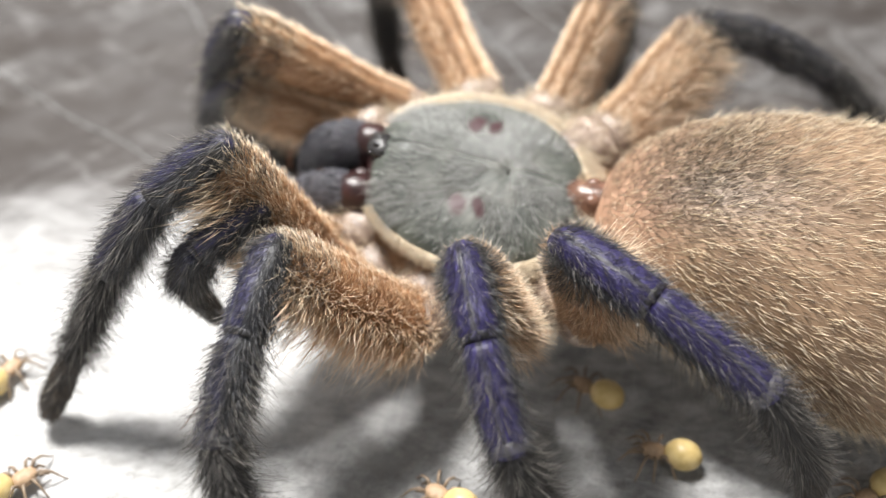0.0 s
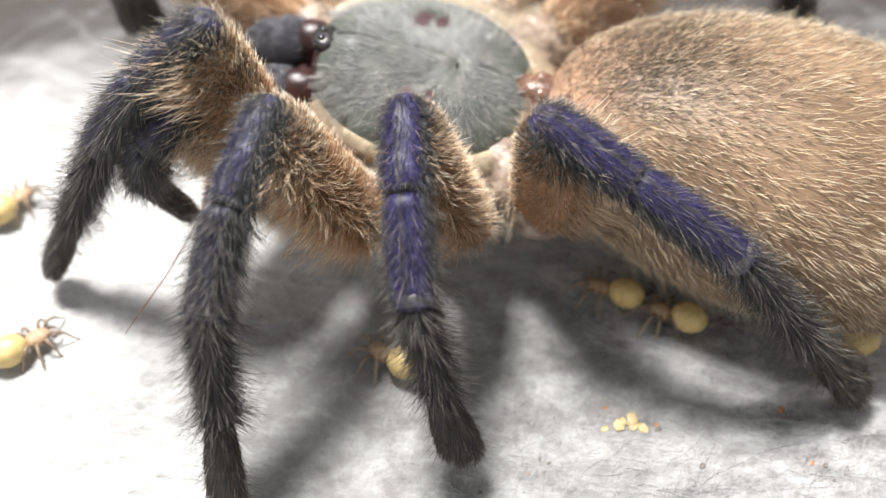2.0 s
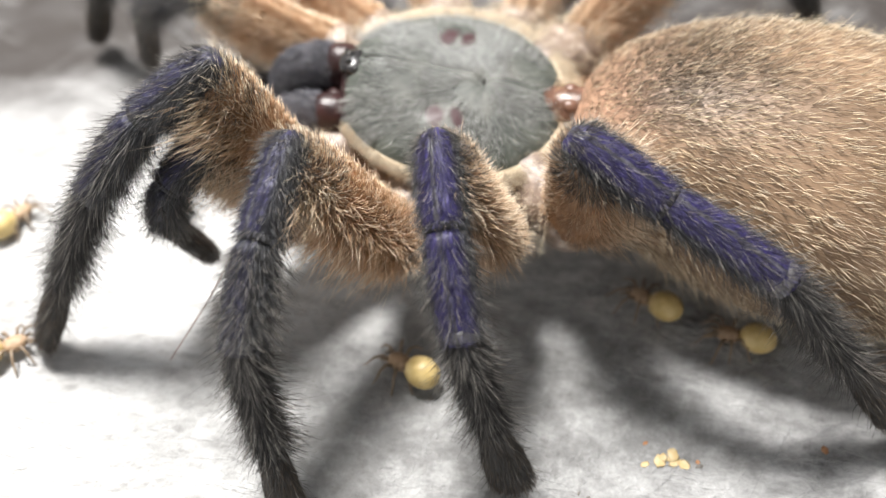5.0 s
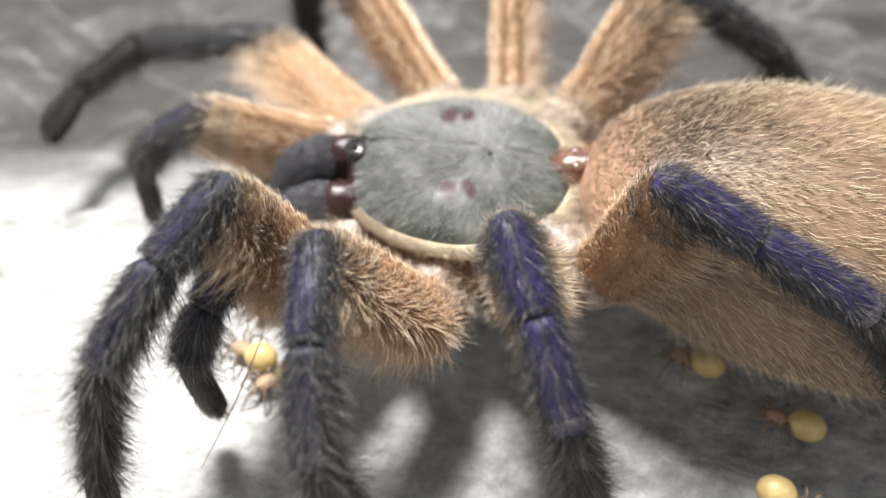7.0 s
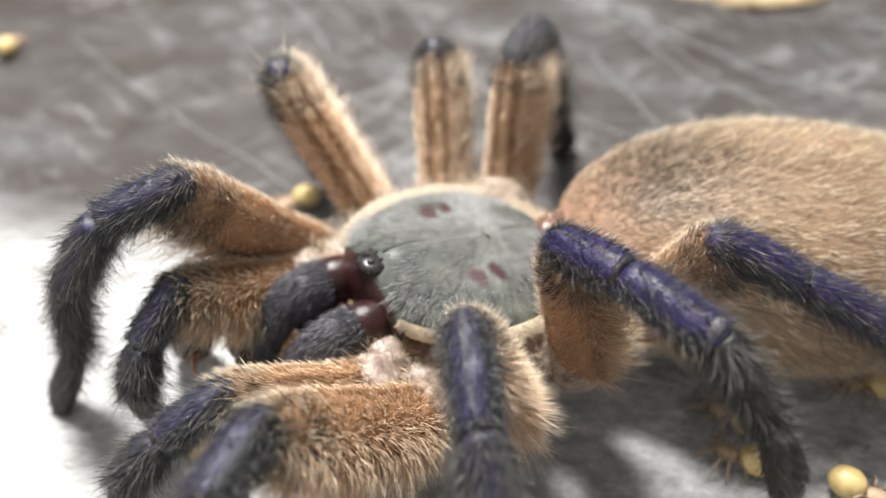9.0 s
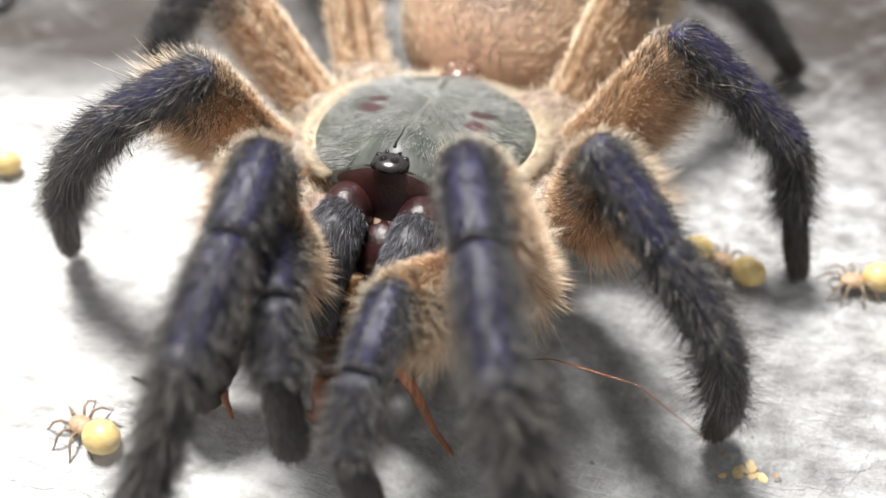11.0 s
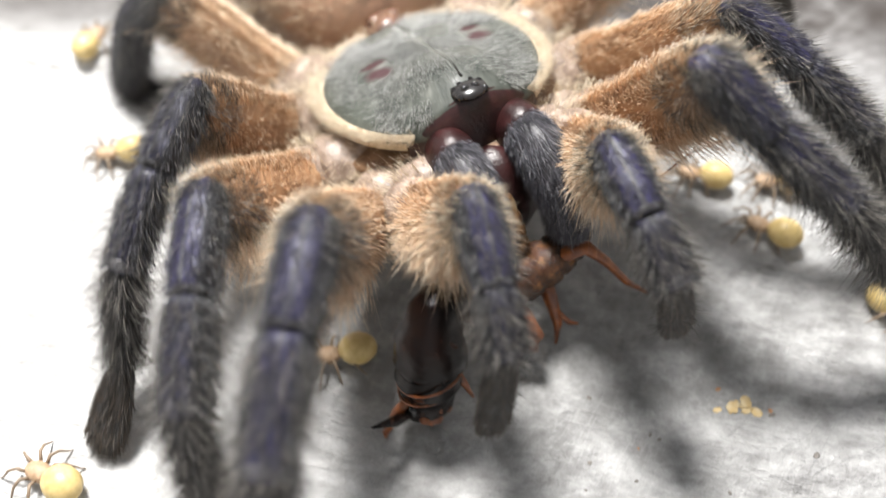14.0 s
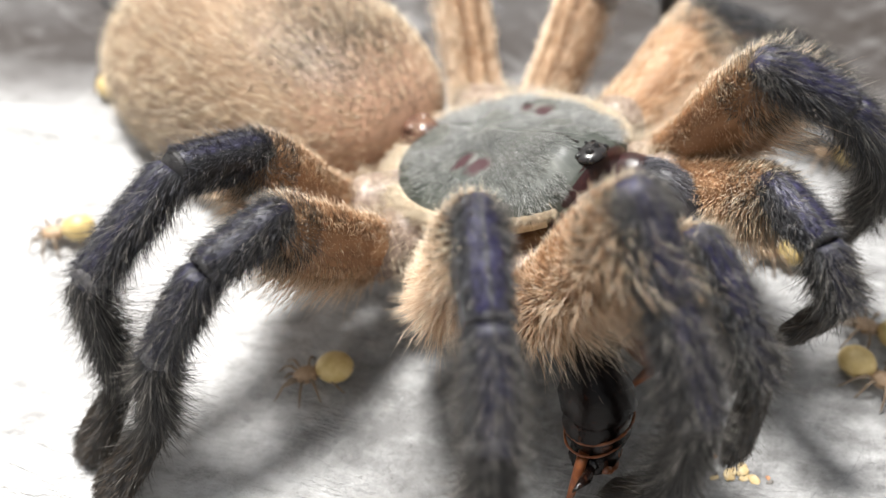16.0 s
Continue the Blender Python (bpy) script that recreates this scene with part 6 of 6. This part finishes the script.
    step("LP", 0, 33.2, 57.7, 79.9, 46.7, 34.5, -0, 6.3)
    step("LP", 1, 34.2, 55.3, 86.6, 45.8, 31.5, 0, 0.9)
    step("LP", 2.5, 33.7, 56.1, 95.6, 46.3, 28.7, 0, 5.1)
    step("LP", 4, 33.4, 57.1, 91.6, 46.3, 31.5, -0, 2.6)
    step("LP", 6.5, 36.8, 41.4, 80.1, 27.5, 35.2, 0, 0.3)
    step("LP", 7, 47.7, 48.9, 76.3, 26.5, 41.4, 0, -0.2)
    step("LP", 7.5, 23.1, 35.1, 83.6, 25.4, 40.5, 0, -25.2)
    step("LP", 8, 14.3, 27.5, 65.7, 26.7, 56.3, 0, -9)
    step("LP", 8.5, 11.9, 35.3, 50.6, 22.2, 46.7, 0, -0.4)
    step("LP", 9, -8, 19.4, 46.5, 20.8, 43.2, 0, -3.4)
    step("LP", 9.5, -11.5, 25.2, 45.6, 20.4, 42.5, 0, -5.5)
    step("LP", 10, -17.4, 27.3, 45.8, 20.7, 44, 0, -7.8)
    step("LP", 12.5, -10.1, 27.2, 54.6, 26.9, 69, 0, -8.9)
    step("LP", 13, -13.8, 24.6, 53.1, 27.7, 69.6, 0, -8)
    step("LP", 13.5, -8.2, 26.9, 55.4, 27.4, 66.6, 0, -12.1)
    step("LP", 14, -20.6, 29.9, 56.2, 25.1, 59.2, 0, -8.2)
    step("LP", 14.5, -33.6, 22.1, 48.3, 30.2, 62, 0, 4.3)
    step("LP", 15, -28.2, 22.5, 53.5, 33.8, 59, 0, 10.3)
    step("LP", 15.5, -36.6, 24.6, 47.4, 35.6, 61.8, 0, 4.2)
    step("LP", 16, -34.7, 23.2, 45.8, 39.7, 65.1, 0, 3.4)
    step("RP", 0, -11.5, 17.1, 69, 24.6, 44, 0, -10.7)
    step("RP", 1, -4.4, 20.9, 58.4, 24.3, 50.5, 0, -16.6)
    step("RP", 2.5, -2.2, 25.7, 46.8, 20.7, 42.2, 0, -4.4)
    step("RP", 4, -3.1, 24.8, 45.7, 20.2, 39.5, 0, -2.7)
    step("RP", 6.5, -8.7, 20.8, 51.2, 20.6, 33.2, 0, -6.3)
    step("RP", 7, -11.9, 18.8, 48.4, 21.4, 37.8, 0, 1)
    step("RP", 7.5, -19, 16.4, 41.1, 26.4, 56.6, 0, 12.6)
    step("RP", 8, -24.6, 15.9, 42.2, 28.1, 58.5, 0, 7.3)
    step("RP", 8.5, -30, 21.9, 48.9, 30.1, 56.6, 0, -1.6)
    step("RP", 9, -26.6, 20.3, 63.3, 28.7, 40.9, 0, 12.8)
    step("RP", 9.5, -26.2, 27.3, 65.2, 30, 45.1, 0, 9.1)
    step("RP", 10, -39.5, 37.4, 34.7, 27.1, 65.9, 0, 7.7)
    step("RP", 12.5, -19.6, 28.2, 64.5, 23.4, 52.7, 0, -8.4)
    step("RP", 13, -19, 27.7, 69.8, 20.8, 47.8, 0, -10.5)
    step("RP", 13.5, -23.3, 25.7, 72.8, 18.4, 42.7, 0, -9.1)
    step("RP", 14, -6.4, 33.2, 78.3, 16.7, 37.5, 0, -12.7)
    step("RP", 14.2, 3.2, 35.7, 73.5, 18.9, 39.5, 0, -12.3)
    step("RP", 14.5, 22.1, 37.4, 75.3, 22, 46, 0, -7.8)
    step("RP", 15, -3.1, 36.4, 92.6, 18.7, 38.7, 0, -17.9)
    step("RP", 15.5, 3.2, 36.2, 82.4, 13.7, 30.4, 0, -13)
    step("RP", 16, -0.8, 34.2, 89.4, 12.3, 33.6, 0, -7.4)
    walk_legs()
    nests = [build_spiderling(40 + i) for i in range(11)]
    walk(nests[0], [
        (0, crawl(-33.8, -18.1, 40)),
        (0.5, crawl(-33.9, -18.8, 48)),
        (1, crawl(-33.6, -18.8, 41)),
        (1.5, crawl(-33.6, -18.2, 32)),
        (2.5, crawl(-34.5, -18.9, 48)),
        (4, crawl(-34.3, -19.6, 36)),
        (5.5, crawl(-43.2, -16.1, 34)),
        (16, crawl(-55.6, -25.1, 34)),
    ])
    walk(nests[1], [
        (0, crawl(-38.6, -6.0, 67)),
        (1, crawl(-40.0, -2.8, 54)),
        (1.5, crawl(-39.8, -1.8, 54)),
        (2.5, crawl(-39.9, -2.1, 66)),
        (4, crawl(-40.1, -2.9, 63)),
        (6, crawl(-50.2, 0.4, 61)),
        (16, crawl(-61.7, -13.3, 52)),
    ])
    walk(nests[2], [
        (0, crawl(37.8, -19.9, 207)),
        (1, crawl(34.5, -18.9, 192)),
        (1.5, crawl(35.5, -19.3, 202)),
        (2.5, crawl(36.1, -19.0, 199)),
        (4, crawl(36.3, -18.4, 208)),
        (6.3, crawl(41.7, -14.8, 207)),
        (16, crawl(40.9, -14.7, 198)),
    ])
    walk(nests[3], [
        (0, crawl(21.1, -15.7, 161)),
        (1, crawl(18.9, -16.5, 158)),
        (2.5, crawl(22.6, -15.1, 153)),
        (4, crawl(22.8, -14.5, 165)),
        (6.5, crawl(26.2, -14.1, 156)),
        (7, crawl(25.4, -14.2, 153)),
        (7.5, crawl(17.5, -12.1, 163)),
        (8, crawl(17.3, -11.4, 168)),
        (8.5, crawl(17.4, -10.8, 158)),
        (9.5, crawl(15.1, -9.5, 161)),
        (10, crawl(10.9, -7.0, 168)),
        (12.5, crawl(16.8, -2.0, 163)),
        (13, crawl(16.7, -2.6, 153)),
        (14, crawl(15.0, -1.7, 167)),
        (16, crawl(31.4, 12.2, 165)),
    ])
    walk(nests[4], [
        (0, crawl(2.2, -19.9, 144)),
        (1, crawl(1.6, -16.9, 155)),
        (2.5, crawl(-4.4, -21.0, 143)),
        (4, crawl(-4.4, -20.7, 148)),
        (6.5, crawl(-12.6, -10.1, 142)),
        (7, crawl(-22.7, -8.5, 149)),
        (8, crawl(-25.6, -9.1, 152)),
        (10, crawl(-36.4, -19.2, 154)),
        (12.5, crawl(-36.1, -36.4, 145)),
        (13, crawl(-36.5, -37.3, 143)),
        (13.5, crawl(-36.8, -37.6, 154)),
        (14, crawl(-36.6, -36.9, 157)),
        (14.5, crawl(-38.8, -35.5, 147)),
        (16, crawl(-43.4, -34.3, 158)),
    ])
    walk(nests[5], [
        (0, crawl(15.8, -8.7, 142)),
        (1, crawl(16.3, -13.1, 158)),
        (2.5, crawl(16.5, -12.9, 149)),
        (4, crawl(16.5, -12.3, 142)),
        (6.5, crawl(17.8, -7.9, 145)),
        (7, crawl(18.0, -7.8, 156)),
        (7.5, crawl(16.3, -7.0, 156)),
        (8, crawl(16.3, -6.6, 145)),
        (8.5, crawl(16.7, -6.0, 144)),
        (9.5, crawl(17.2, -5.8, 157)),
        (10, crawl(13.7, -5.1, 147)),
        (12.5, crawl(25.2, -5.2, 142)),
        (13, crawl(25.2, -6.5, 150)),
        (13.5, crawl(20.6, -7.6, 158)),
        (14, crawl(20.7, -7.9, 151)),
        (14.5, crawl(20.8, -8.8, 142)),
        (15, crawl(30.4, -10.3, 148)),
        (16, crawl(30.3, -11.5, 153)),
    ])
    walk(nests[6], [
        (0, crawl(-60.6, 13.5, 198)),
        (4.6, crawl(-55.5, -5.8, 207)),
        (6.5, crawl(-20.9, -13.5, 203)),
        (7.2, crawl(-19.5, -9.1, 205)),
        (9, crawl(-29.5, 23.5, 208)),
        (12, crawl(-15.5, -19.4, 193)),
        (14, crawl(-16.4, -24.4, 194)),
        (14.5, crawl(-15.1, -21.5, 194)),
        (15, crawl(-15.1, -21.2, 205)),
        (16, crawl(-18.4, -19.6, 196)),
    ])
    walk(nests[7], [
        (0, crawl(41.3, -27.2, -25)),
        (5.4, crawl(35.8, -33.6, -37)),
        (6.5, crawl(23.9, -23.9, -22)),
        (7, crawl(24.0, -22.3, -28)),
        (7.5, crawl(23.4, -18.1, -38)),
        (8, crawl(25.9, -14.7, -33)),
        (8.5, crawl(27.1, -13.1, -23)),
        (9, crawl(27.0, -13.5, -26)),
        (9.5, crawl(29.6, -10.3, -36)),
        (10, crawl(33.0, -12.7, -35)),
        (16, crawl(28.8, -16.1, -38)),
    ])
    walk(nests[8], [
        (0, crawl(53.8, -10.7, 188)),
        (6.5, crawl(46.6, -7.8, 186)),
        (8.5, crawl(30.5, -0.4, 187)),
        (9, crawl(30.4, -0.9, 177)),
        (9.5, crawl(30.2, -0.5, 173)),
        (10, crawl(29.9, -7.2, 182)),
        (12.5, crawl(27.1, -1.5, 188)),
        (13, crawl(23.7, -0.9, 181)),
        (13.5, crawl(22.9, -1.5, 172)),
        (14, crawl(22.4, -1.8, 178)),
        (14.5, crawl(22.9, -2.0, 188)),
        (15, crawl(17.7, -7.0, 183)),
        (15.5, crawl(19.2, -7.2, 173)),
        (16, crawl(23.1, -2.5, 176)),
    ])
    walk(nests[9], [
        (0, crawl(-66.3, 26.0, 193)),
        (9, crawl(-68.3, 14.9, 182)),
        (13.5, crawl(-40.7, -9.3, 184)),
        (14.5, crawl(-42.6, 2.3, 196)),
        (15, crawl(-44.1, 2.2, 186)),
        (15.5, crawl(-45.7, -0.0, 183)),
        (16, crawl(-45.5, -5.3, 193)),
    ])
    walk(nests[10], [
        (0, crawl(-72.0, 38.4, 86)),
        (9, crawl(-80.8, 60.1, 85)),
        (13, crawl(-51.8, 10.4, 82)),
        (15, crawl(-47.9, 16.8, 82)),
        (15.5, crawl(-48.8, 19.3, 90)),
        (16, crawl(-48.6, 19.0, 98)),
    ])


motions()
